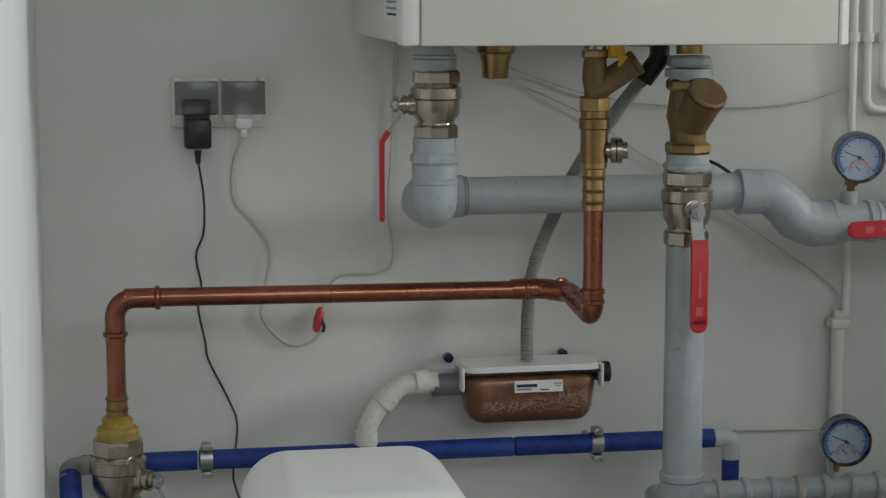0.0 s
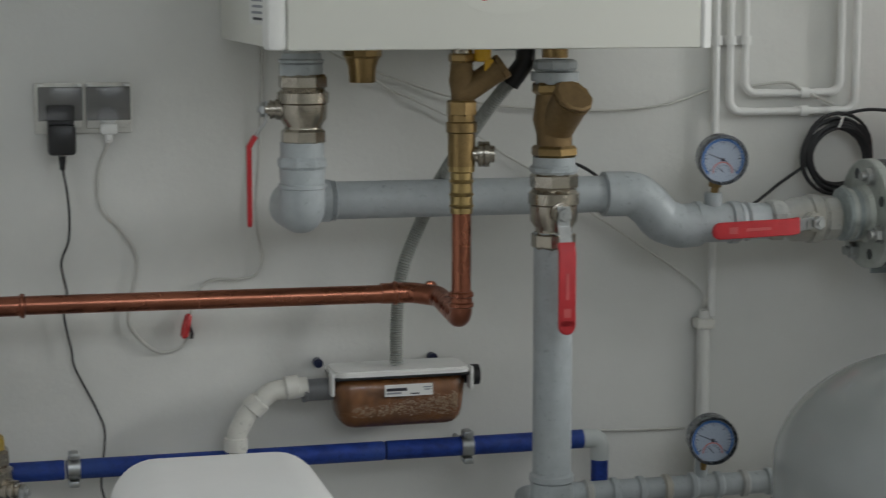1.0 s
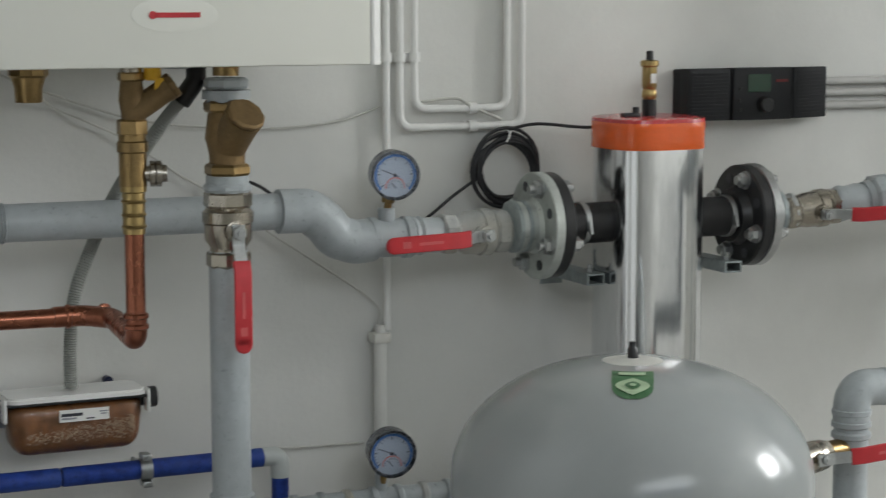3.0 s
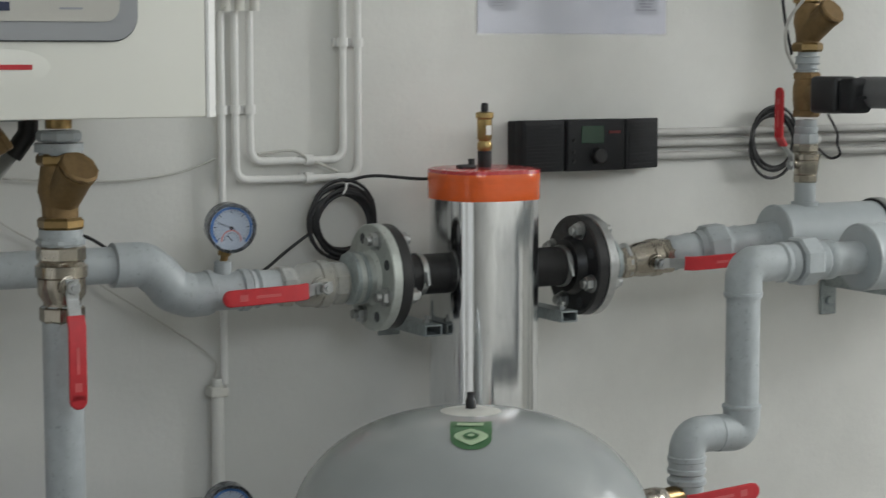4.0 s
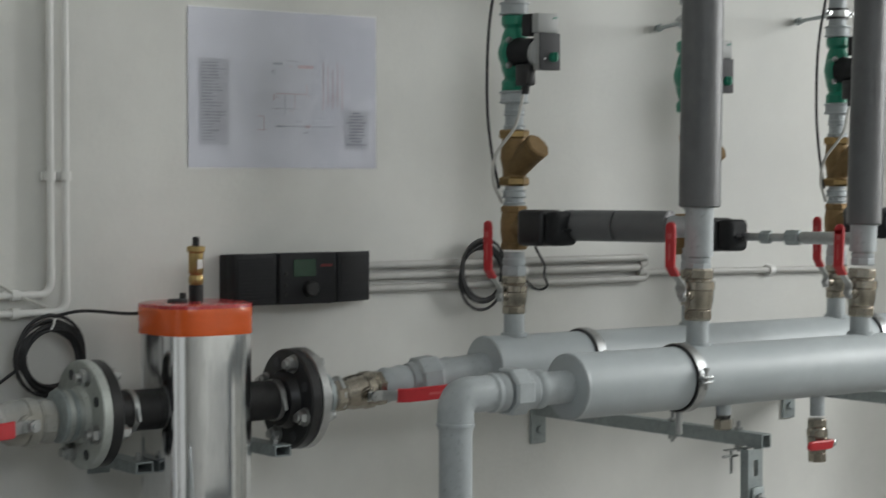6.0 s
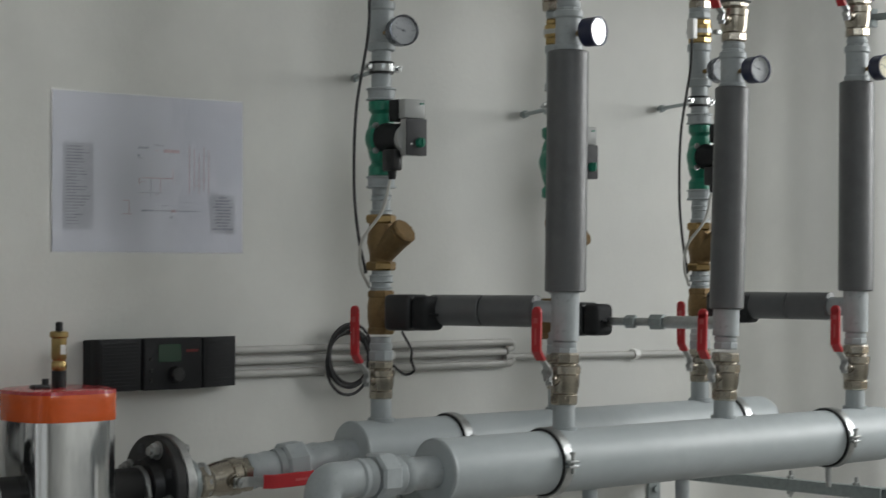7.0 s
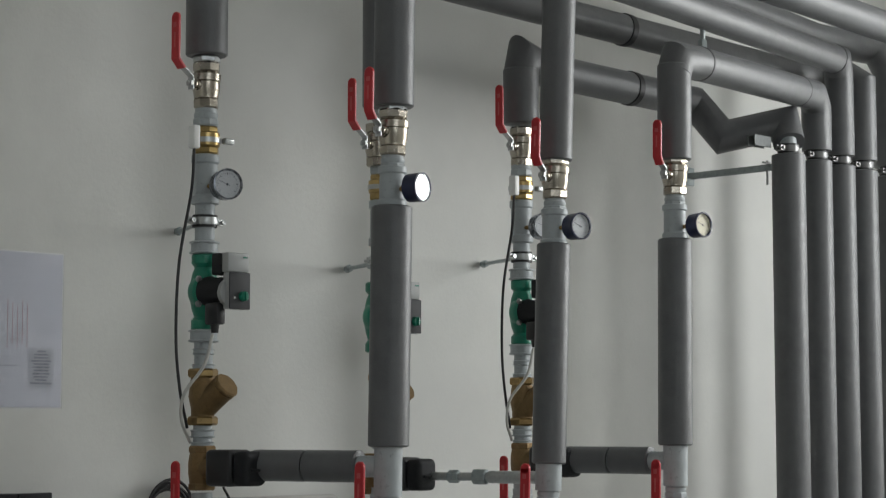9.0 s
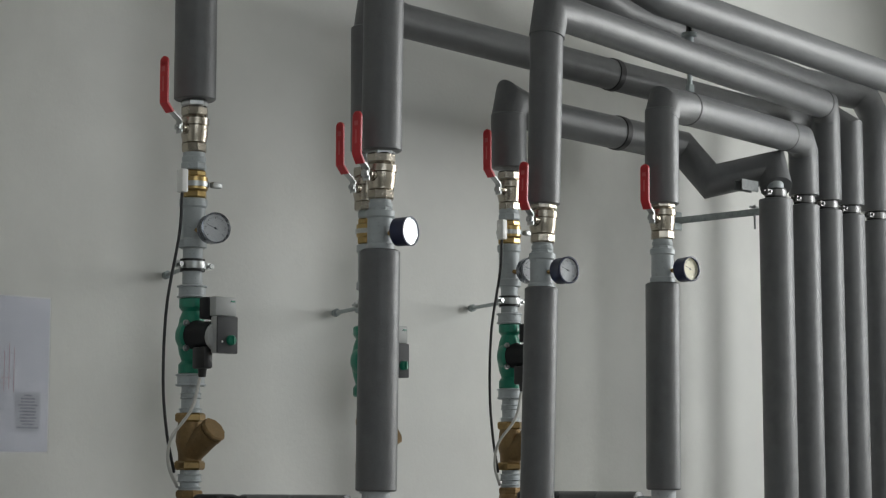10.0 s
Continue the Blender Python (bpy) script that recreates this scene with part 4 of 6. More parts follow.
# ---------- junction box, conduits, coiled cable ----------
jb = thing("junction_box", "grey electrical box with smoked cover and cable glands", "junction box", (1.265, 3.20, 1.71))
part("base", box(-0.12, -0.095, 0.0, 0.089, 0.0, 0.045, 0.004), BOXGREY, jb, "pale grey box base")
part("back", box(-0.12, -0.075, 0.045, 0.085, 0.0, 0.20, 0.004), PUMPPALE, jb)
part("smoked_cover", box(-0.125, -0.112, 0.050, 0.100, -0.076, 0.21, 0.008), SMOKED, jb, "smoked transparent cover").visible_shadow = False
part("inner_device", box(-0.02, -0.085, 0.085, 0.03, -0.0755, 0.15), INK, jb)
part("hinge", bm_join(box(0.100, -0.10, 0.055, 0.110, -0.085, 0.075, 0.002), box(0.100, -0.10, 0.080, 0.112, -0.085, 0.095, 0.002)), PANELGREY, jb)
part("screw", lathe([(0.004, 0), (0.003, 0.002)], aim((0.078, -0.095, 0.022), (0, -1, 0)), 10), INK, jb)
for x in (0.012, 0.038, 0.066):
    part("cable_gland", bm_join(hexnut(0.0115, -0.016, 0.0, Matrix.Translation((x, -0.045, 0)), 8), lathe([(0.009, -0.034), (0.009, -0.014)], Matrix.Translation((x, -0.045, 0)), 14)), WHITE2, jb)
y = W - 0.020
for pts, lab in ((((1.277, y, 1.676), (1.277, y, 1.02)), "straight white plastic cable conduit on the wall"),
                 (((1.303, y, 1.676), (1.303, y, 1.380), (1.542, y, 1.380), (1.542, y, 2.45)), "white plastic conduit bent into a U on the wall"),
                 (((1.331, y, 1.676), (1.331, y, 1.412), (1.512, y, 1.412), (1.512, y, 2.45)), "white plastic conduit bent into a U on the wall")):
    c = thing("cable_conduit", lab, "conduit", (pts[0][0], y, 1.38), "cable conduits")
    o = Vector((pts[0][0], y, 1.38))
    q = [Vector(p) - o for p in pts]
    cut = 0.045
    for k, (a, b) in enumerate(zip(q, q[1:])):
        d = (b - a).normalized()
        part("tube", tube([a + d * (cut if k else 0), b - d * (cut if k < len(q) - 2 else 0)], 0.0066, 14), WHITE, c)
        if k < len(q) - 2:
            e = (q[k + 2] - b).normalized()
            part("bend", tube([b - d * (cut + 0.003), b, b + e * (cut + 0.003)], 0.0072, 14, 0.038, 10), WHITE, c, "slightly wider bend piece")
c = thing("lower_conduit", "wider white plastic conduit with a coupling on the wall", "conduit", (1.263, y, 0.0))
part("tube", lathe([(0.0115, 0.55), (0.0115, 1.0), (0.009, 1.03)], None, 18), PLASTER, c)
part("coupling", box(-0.017, -0.016, 0.998, 0.017, 0.019, 1.016, 0.004), WHITE2, c)
for xs, z, horiz in (((1.277, 1.303, 1.331), 1.504, 0), ((1.512, 1.542), 1.622, 0), ((1.380, 1.412), 1.443, 1)):
    for k in xs:
        c = thing("conduit_clip", "small white plastic conduit clip", "clip", (k, y, z) if not horiz else (z, y, k), "conduit clips")
        d = (0, 0, 1) if not horiz else (1, 0, 0)
        part("ring", lathe([(0.0071, -0.008), (0.0100, -0.008), (0.0100, 0.008), (0.0071, 0.008)], aim((0, 0, 0), d), 18, cap=False), WHITE, c)
        part("foot", box(-0.013, 0.009, -0.008, 0.013, 0.0195, 0.008, 0.002), WHITE, c)


def coil(name, at, r, turns, label, spread=0.004, squash=1.0, seed=1):
    random.seed(seed)
    pts = []
    for k in range(turns * 28 + 1):
        a = 2 * math.pi * k / 28
        w = r * (1 + 0.10 * math.sin(a * 0.37 + seed) + 0.06 * math.sin(a * 1.31))
        pts.append((w * math.cos(a), -0.012 + spread * math.sin(a * 0.61), w * squash * math.sin(a) + 0.008 * math.cos(a * 0.23)))
    c = thing(name, label, "cable", at)
    part("wound_cable", tube(pts, 0.0032, 8), CABLEB, c)
    part("tie", tube([(-0.004, -0.022, r * squash * 0.86), (0.0, -0.024, r * squash * 1.0), (0.004, -0.020, r * squash * 1.16), (0.002, 0.0, r * squash * 1.18)], 0.0022, 6), WHITE, c)
    return c


coil("coiled_cable", (1.503, 3.175, 1.300), 0.059, 8, "coil of black cable tied to the conduit")
cable(wall_line([(1.455, 0.03, 1.29), (1.40, 0.03, 1.255), (1.33, 0.05, 1.215), (1.25, 0.07, 1.195), (1.15, 0.07, 1.20), (1.03, 0.05, 1.29), (0.98, 0.02, 1.295)]), 0.0030, CABLEB, "black_sensor_cable", "black sensor cable running behind the grey pipe")
cable(wall_line([(1.51, 0.03, 1.372), (1.56, 0.05, 1.382), (1.64, 0.09, 1.376), (1.70, 0.13, 1.385)]), 0.0030, CABLEB, "black_probe_cable", "black probe cable to the separator top")
cable(wall_line([(1.345, 0.02, 1.425), (1.41, 0.02, 1.430), (1.44, 0.025, 1.415), (1.50, 0.02, 1.39)]), 0.0028, CABLEW, "loose_white_cable", "loose white cable end between the conduits")

# ---------- hydraulic separator with flanges ----------
SX, SY = 1.722, 3.035
sep = thing("hydraulic_separator", "foil-jacketed hydraulic separator topped with orange tape", "separator", (SX, SY, 0.0))


def rounded_column(profile, half, power, seg=48, m=None, ripple=0.0):
    """A column with a rounded-square section; profile: (scale, height)."""
    bm = bmesh.new()
    rings = []
    for s, z in profile:
        ring = []
        for k in range(seg):
            a = 2 * math.pi * k / seg
            c, d = math.cos(a), math.sin(a)
            s_ = s * (1 + ripple * (math.sin(9 * a + 0.8) + 0.5 * math.sin(17 * a + 0.6 * z)))
            ring.append(bm.verts.new((half * s_ * math.copysign(abs(c) ** (2 / power), c), half * s_ * math.copysign(abs(d) ** (2 / power), d), z)))
        rings.append(ring)
    for a, b in zip(rings, rings[1:]):
        for k in range(seg):
            bm.faces.new((a[k], a[(k + 1) % seg], b[(k + 1) % seg], b[k]))
    bm.faces.new(rings[0])
    bm.faces.new(rings[-1])
    return moved(bm, m) if m else bm


HALF = 0.0885
part("jacket", rounded_column([(1.0, 0.30), (1.0, 0.9), (1.006, 1.0), (1.0, 1.1), (1.004, 1.2), (1.0, 1.362)], HALF, 3.0, 120, ripple=0.007), FOIL, sep, "wrinkled shiny aluminium jacket")
part("foot", rounded_column([(0.6, 0.0), (0.6, 0.30)], HALF, 3.0), GREY, sep)
part("tape_band", rounded_column([(1.015, 1.343), (1.025, 1.347), (1.018, 1.358), (1.026, 1.366), (1.02, 1.372), (1.03, 1.380), (1.025, 1.391), (1.0, 1.396)], HALF, 3.2, 64), ORANGE, sep, "glossy orange tape band")
part("tape_top", rounded_column([(1.03, 1.390), (1.02, 1.396), (0.9, 1.399)], HALF, 3.2, 48), REDTAPE, sep, "red tape on the top edge")
part("probe_cap", bm_join(box(-0.062, -0.03, 1.397, -0.030, -0.008, 1.406, 0.003), lathe([(0.006, 0), (0.006, 0.012)], Matrix.Translation((-0.036, -0.02, 1.404)), 10)), BLACK, sep)
av = thing("air_vent", "polished brass automatic air vent with black cap", "air vent", (SX + 0.002, SY, 1.402))
part("foot", lathe([(0.013, -0.004), (0.013, 0.026)], None, 16), BLACK, av, "black base")
part("body", bm_join(lathe([(0.010, 0.024), (0.0135, 0.030), (0.0135, 0.040), (0.011, 0.044), (0.0135, 0.048), (0.0135, 0.083), (0.0165, 0.086), (0.0165, 0.094), (0.012, 0.096)], None, 20)), GOLD, av)
part("cap", lathe([(0.0065, 0.095), (0.0065, 0.110), (0.005, 0.112)], None, 14), BLACK, av)
part("paper_sticker", box(-0.005, -0.0145, 0.055, 0.006, -0.0133, 0.072), WHITE, av)


def flange(x0, direction, name_label, dark_first):
    """A bolted pair of flanges on the pipe axis; direction +1 or -1 along x."""
    f = thing("pipe_flange", name_label, "flange", (x0, SY, 1.212), "flanges")
    m = aim((0, 0, 0), (direction, 0, 0))
    R_ = 0.094
    clip = 0.062 if dark_first else 0.088
    steel = part("steel_disc", lathe([(0.040, -0.045), (0.044, -0.042), (0.044, -0.008), (0.050, -0.001), (R_ * 0.98, 0.0), (R_, 0.002), (R_, 0.017), (R_ * 0.98, 0.018)], m, 48), STEEL if dark_first else ZINC, f, "zinc plated steel flange")
    dark = part("dark_disc", lathe([(R_ * 0.97, 0.0185), (R_ * 0.985, 0.0205), (R_ * 0.985, 0.038), (R_ * 0.95, 0.041), (0.055, 0.042), (0.048, 0.058)], m, 48), BLACK, f, "black coated flange")
    part("stub", lathe([(0.036, 0.05), (0.036, 0.15)], m, 28), RUBBER, f, "black rubber sleeve")
    part("hose_clip", bm_join(lathe([(0.0365, clip), (0.0385, clip), (0.0385, clip + 0.010), (0.0365, clip + 0.010)], m, 28), lathe([(0.004, -0.012), (0.004, 0.012)], aim(m @ Vector((0, 0, clip + 0.005)) + Vector((0, -0.041, -0.004)), (0, 0.3, 1)), 8)), STEEL, f)
    inv = m.to_3x3().inverted()
    for k in range(8):
        a = radians(22.5 + 45 * k)
        at = m @ Matrix.Translation(inv @ (Vector((0, math.cos(a), math.sin(a))) * 0.072))
        if k % 2:
            # no opening is cut: dark discs paint the shade inside empty bolt holes
            part("bolt_hole", lathe([(0.0095, -0.0012), (0.0085, 0.001)], at, 16), DARKLINE, f)
            part("bolt_hole", lathe([(0.0085, 0.040), (0.0095, 0.0428)], at, 16), DARKLINE, f)
        else:
            part("bolt", bm_join(hexnut(0.0145, -0.013, 0.0, at), lathe([(0.017, -0.0025), (0.017, 0.0)], at, 18), hexnut(0.0135, 0.043, 0.056, at), lathe([(0.017, 0.0405), (0.017, 0.0435)], at, 18), lathe([(0.008, -0.022), (0.008, 0.062)], at, 12)), STEEL, f)
    for z in (-0.046, -0.028):
        part("hub_ring", lathe([(0.040, z), (0.0455, z + 0.003), (0.0455, z + 0.010), (0.040, z + 0.013)], m, 32), GALV, f)
    return f


flange(1.494, 1, "bolted steel and black flange pair on the separator inlet", False)
flange(1.952, -1, "bolted black and steel flange pair on the separator outlet", True)
for x, z, L in ((1.612, 1.122, 0.18), (1.868, 1.136, 0.225)):
    b = thing("support_bracket", "galvanised channel arm from the wall under a flange", "bracket", (x, W, z), "brackets")
    part("channel", bm_join(box(-0.017, -L, -0.003, 0.017, -0.005, 0.0), box(-0.017, -L, -0.018, -0.0145, -0.005, -0.003), box(0.0145, -L, -0.018, 0.017, -0.005, -0.003), box(-0.017, -L, -0.0205, 0.017, -0.005, -0.018)), GALV, b)
    part("wall_plate", box(-0.022, -0.005, -0.04, 0.022, 0.0, 0.02, 0.001), GALV, b)
    part("bolt", bm_join(hexnut(0.008, 0.0, 0.007, Matrix.Translation((0, 0.025 - L, 0.0))), lathe([(0.004, 0.0), (0.004, 0.014)], Matrix.Translation((0, 0.025 - L, 0.0)), 8)), STEEL, b)

# outlet valve and pipe to the back header
run = thing("separator_outlet_pipe", "grey painted pipe with union from the separator to the header", "pipe", (2.0, 2.99, 1.215))
m = aim((0, 0.03, 0), Vector((2.33, 2.97, 1.252)) - Vector((2.0, 3.02, 1.215)))
part("nipple", lathe([(0.030, -0.02), (0.030, 0.012), (0.033, 0.015), (0.033, 0.02)], m, 24), GREYSMEAR, run)
part("taped_section", lathe([(0.030, 0.105), (0.034, 0.115), (0.031, 0.13), (0.034, 0.15), (0.030, 0.165), (0.033, 0.175)], m, 24), GREY, run)
part("union_nut", bm_join(hexnut(0.044, 0.178, 0.225, m, 8), lathe([(0.034, 0.165), (0.036, 0.18)], m, 24), lathe([(0.036, 0.225), (0.032, 0.24), (0.034, 0.252), (0.031, 0.262), (0.029, 0.34)], m, 24)), GREY, run)
ball_valve((2.055, 3.01, 1.219), (1, -0.09, 0.1), (0.05, -1, -0.1), (1, -0.05, 0.03), 0.112, 0.0335, 0.20, "nickel plated ball valve with horizontal red lever", NICKEL, wide=0.026, bent=0.022)

# ---------- expansion vessel ----------
tk = thing("expansion_vessel", "large grey lacquered expansion vessel with domed top", "expansion vessel", (1.372, 2.455, 0.052))
RT = 0.266
prof = [(RT * 0.3, 0.215), (RT * 0.75, 0.24), (RT * 0.95, 0.30), (RT, 0.36), (RT, 0.60), (RT * 1.004, 0.605), (RT, 0.61), (RT, 0.86)]
for k in range(1, 19):
    a = radians(90 * k / 19)
    prof.append((RT * math.cos(a) ** 0.86, 0.86 + 0.170 * math.sin(a) ** 1.05))
prof.append((0.004, 1.031))
part("shell", lathe(prof, None, 72), TANK, tk, "glossy grey lacquered steel shell")
part("top_plate", lathe([(0.050, 1.0215), (0.049, 1.0275), (0.030, 1.0315), (0.018, 1.0325)], None, 36), GASKET, tk, "pale round top plate")
part("valve_cap", lathe([(0.008, 1.030), (0.008, 1.044), (0.0055, 1.048), (0.0055, 1.056)], None, 14), BLACK, tk, "small black valve cap")
for a in (90, 210, 330):
    part("leg", moved(box(-0.02, -0.004, -0.052, 0.02, 0.004, 0.36, 0.002), pose(0.215 * math.cos(radians(a)), 0.215 * math.sin(radians(a)), 0, 0, 0, a + 90)), GREY, tk)


def on_dome(x, u):
    """A point of the dome's front: x to the side, u metres down the front from the top, with the surface normal."""
    run_, last = 0.0, None
    for r, z in reversed(prof[7:]):
        if last:
            step = math.hypot(r - last[0], z - last[1])
            if run_ + step >= u:
                f = (u - run_) / step
                rr, zz = last[0] + (r - last[0]) * f, last[1] + (z - last[1]) * f
                out = Vector((0, -(last[1] - z), r - last[0])).normalized()
                return Matrix.Rotation(x / max(rr, 0.05) + LABEL_TURN, 3, "Z") @ (Vector((0, -rr, zz)) + out * LIFT)
            run_ += step
        last = (r, z)


LABEL_TURN, LIFT = radians(-29), 0.0012


def dome_patch(outline_rows, lift):
    global LIFT
    LIFT = lift
    bm = bmesh.new()
    rows = [[bm.verts.new(on_dome(x0 + (x1 - x0) * k / 8, u)) for k in range(9)] for u, x0, x1 in outline_rows]
    for a, b in zip(rows, rows[1:]):
        for k in range(8):
            bm.faces.new((a[k], a[k + 1], b[k + 1], b[k]))
    return bm


lab = part("sticker", dome_patch([(0.072, -0.030, 0.030), (0.08, -0.030, 0.030), (0.09, -0.030, 0.030), (0.095, -0.030, 0.030), (0.10, -0.030, 0.030), (0.11, -0.030, 0.030), (0.12, -0.029, 0.029), (0.132, -0.029, 0.029), (0.142, -0.026, 0.026), (0.150, -0.020, 0.020), (0.156, -0.010, 0.010)], 0.0012), LABELGREEN, tk, "green shield-shaped sticker")
ring = [(0.100 + 0.048 * k / 10, -0.024 * math.sin(math.pi * k / 10) - 1e-4, 0.024 * math.sin(math.pi * k / 10) + 1e-4) for k in range(11)]
part("sticker_disc", dome_patch(ring, 0.0026), LABELPALE, lab)
ring = [(0.113 + 0.022 * k / 8, -0.011 * math.sin(math.pi * k / 8) - 1e-4, 0.011 * math.sin(math.pi * k / 8) + 1e-4) for k in range(9)]
part("sticker_dot", dome_patch(ring, 0.0038), LABELGREEN, lab)
ring = [(0.120 + 0.009 * k / 6, -0.005 * math.sin(math.pi * k / 6) - 1e-4, 0.005 * math.sin(math.pi * k / 6) + 1e-4) for k in range(7)]
part("sticker_core", dome_patch(ring, 0.0048), LABELPALE, lab)
part("print_bar", dome_patch([(0.080, -0.020, 0.018), (0.090, -0.020, 0.018)], 0.0026), LABELPALE, lab)

# feed of the front header, with the vessel's cap valve
HF, HB, HZ, HR = 2.57, 2.97, 1.255, 0.0575
run = thing("header_feed_pipe", "grey painted steel feed pipe with elbows and union", "pipe", (1.952, HF, 0.98))
o = run.matrix_world.translation
part("top_elbow", tube(rel(run, (1.952, HF, 1.20), (1.952, HF, HZ), (2.03, HF, HZ)), 0.0310, 24, 0.040, 10), GREY, run)
part("riser", lathe([(0.0280, 0.03), (0.0280, 0.235)], None, 24), GREY, run)
for z in (0.034, 0.222):
    part("bead_ring", lathe([(0.029, z), (0.0325, z + 0.002), (0.0325, z + 0.007), (0.029, z + 0.009)], None, 24), GREY, run)
part("low_elbow", tube(rel(run, (1.952, HF, 1.02), (1.952, HF, 0.975), (1.90, HF, 0.978)), 0.0310, 24, 0.040, 10), GREY, run)
part("low_elbow", tube(rel(run, (1.912, HF, 0.978), (1.842, HF, 0.980), (1.842, HF, 0.92)), 0.0300, 24, 0.040, 10), GREY, run)
part("down_pipe", bm_join(lathe([(0.0275, -0.98), (0.0275, -0.04)], Matrix.Translation((-0.110, 0, 0)), 24), *[lathe([(0.028, z), (0.032, z + 0.003), (0.032, z + 0.010), (0.028, z + 0.013)], Matrix.Translation((-0.110, 0, 0)), 24) for z in (-0.045, -0.065, -0.083)]), GREY, run)
m = aim(rel(run, (2.02, HF, HZ))[0], (1, 0, 0))
part("union", bm_join(lathe([(0.031, 0), (0.034, 0.004), (0.034, 0.012), (0.030, 0.015), (0.033, 0.022), (0.033, 0.030)], m, 24), hexnut(0.0425, 0.034, 0.075, m, 8), lathe([(0.032, 0.075), (0.034, 0.090), (0.030, 0.095), (0.034, 0.102), (0.034, 0.112), (0.029, 0.116), (0.028, 0.19)], m, 24)), GREY, run)
ball_valve((1.735, 2.53, 0.883), (1, 0.4, 0), (0.15, -1, 0.1), (1, 0, 0.06), 0.085, 0.024, 0.165, "nickel plated cap valve with red lever beside the vessel", wide=0.026, bent=0.015)
n_ = thing("valve_nipple", "brass nipple between vessel valve and pipe", "fitting", (1.79, 2.555, 0.883))
part("nipple", lathe([(0.017, -0.03), (0.017, 0.05)], aim((0, 0, 0), (1, 0.3, 0)), 18), BRASS, n_)

# ---------- headers ----------
for x0, x1, yy, lab, clamps, drains in ((2.195, 3.476, HF, "grey painted front distribution header", (2.464, 3.286), (2.577, 2.832)), (2.325, 3.56, HB, "grey painted rear distribution header", (2.580, 3.435), ())):
    hd = thing("header_pipe", lab, "header", (x0, yy, HZ), "headers")
    L = x1 - x0
    part("tube", lathe([(0.020, -0.001), (HR - 0.004, -0.001), (HR, 0.004), (HR, L - 0.028), (HR * 0.985, L - 0.018), (HR * 0.93, L - 0.008), (HR * 0.75, L), (0.01, L + 0.004)], aim((0, 0, 0), (1, 0, 0)), 48), GREYLIGHT, hd)
    part("weld", lathe([(HR - 0.001, -0.0005), (HR + 0.0012, 0.002), (HR + 0.0012, 0.005), (HR, 0.008)], aim((0, 0, 0), (1, 0, 0)), 40), GREY, hd)
    for x in drains:
        part("drain_stub", lathe([(0.014, -0.095), (0.014, -0.05)], Matrix.Translation((x - x0, 0, 0)), 16), GREY, hd)
    for x in clamps:
        c = thing("header_clamp", "steel pipe clamp with black rubber lining", "clamp", (x, yy, HZ), "header clamps")
        m = aim((0, 0, 0), (1, 0, 0))
        part("rubber", lathe([(HR + 0.0008, -0.013), (HR + 0.004, -0.013), (HR + 0.004, 0.013), (HR + 0.0008, 0.013)], m, 40), RUBBER, c)
        part("band", lathe([(HR + 0.0045, -0.010), (HR + 0.0062, -0.010), (HR + 0.0062, 0.010), (HR + 0.0045, 0.010)], m, 40), STEEL, c)
        part("screw_lug", bm_join(box(-0.012, -HR - 0.018, -0.006, 0.012, -HR - 0.004, -0.001, 0.001), box(-0.012, -HR - 0.018, 0.003, 0.012, -HR - 0.004, 0.008, 0.001), lathe([(0.0035, -0.016), (0.0035, 0.018), (0.006, 0.018), (0.006, 0.023)], Matrix.Translation((0, -HR - 0.013, 0)), 10)), STEEL, c)
        part("stud", lathe([(0.006, -HR - 0.046), (0.006, -HR - 0.005)], None, 12), STEEL, c)

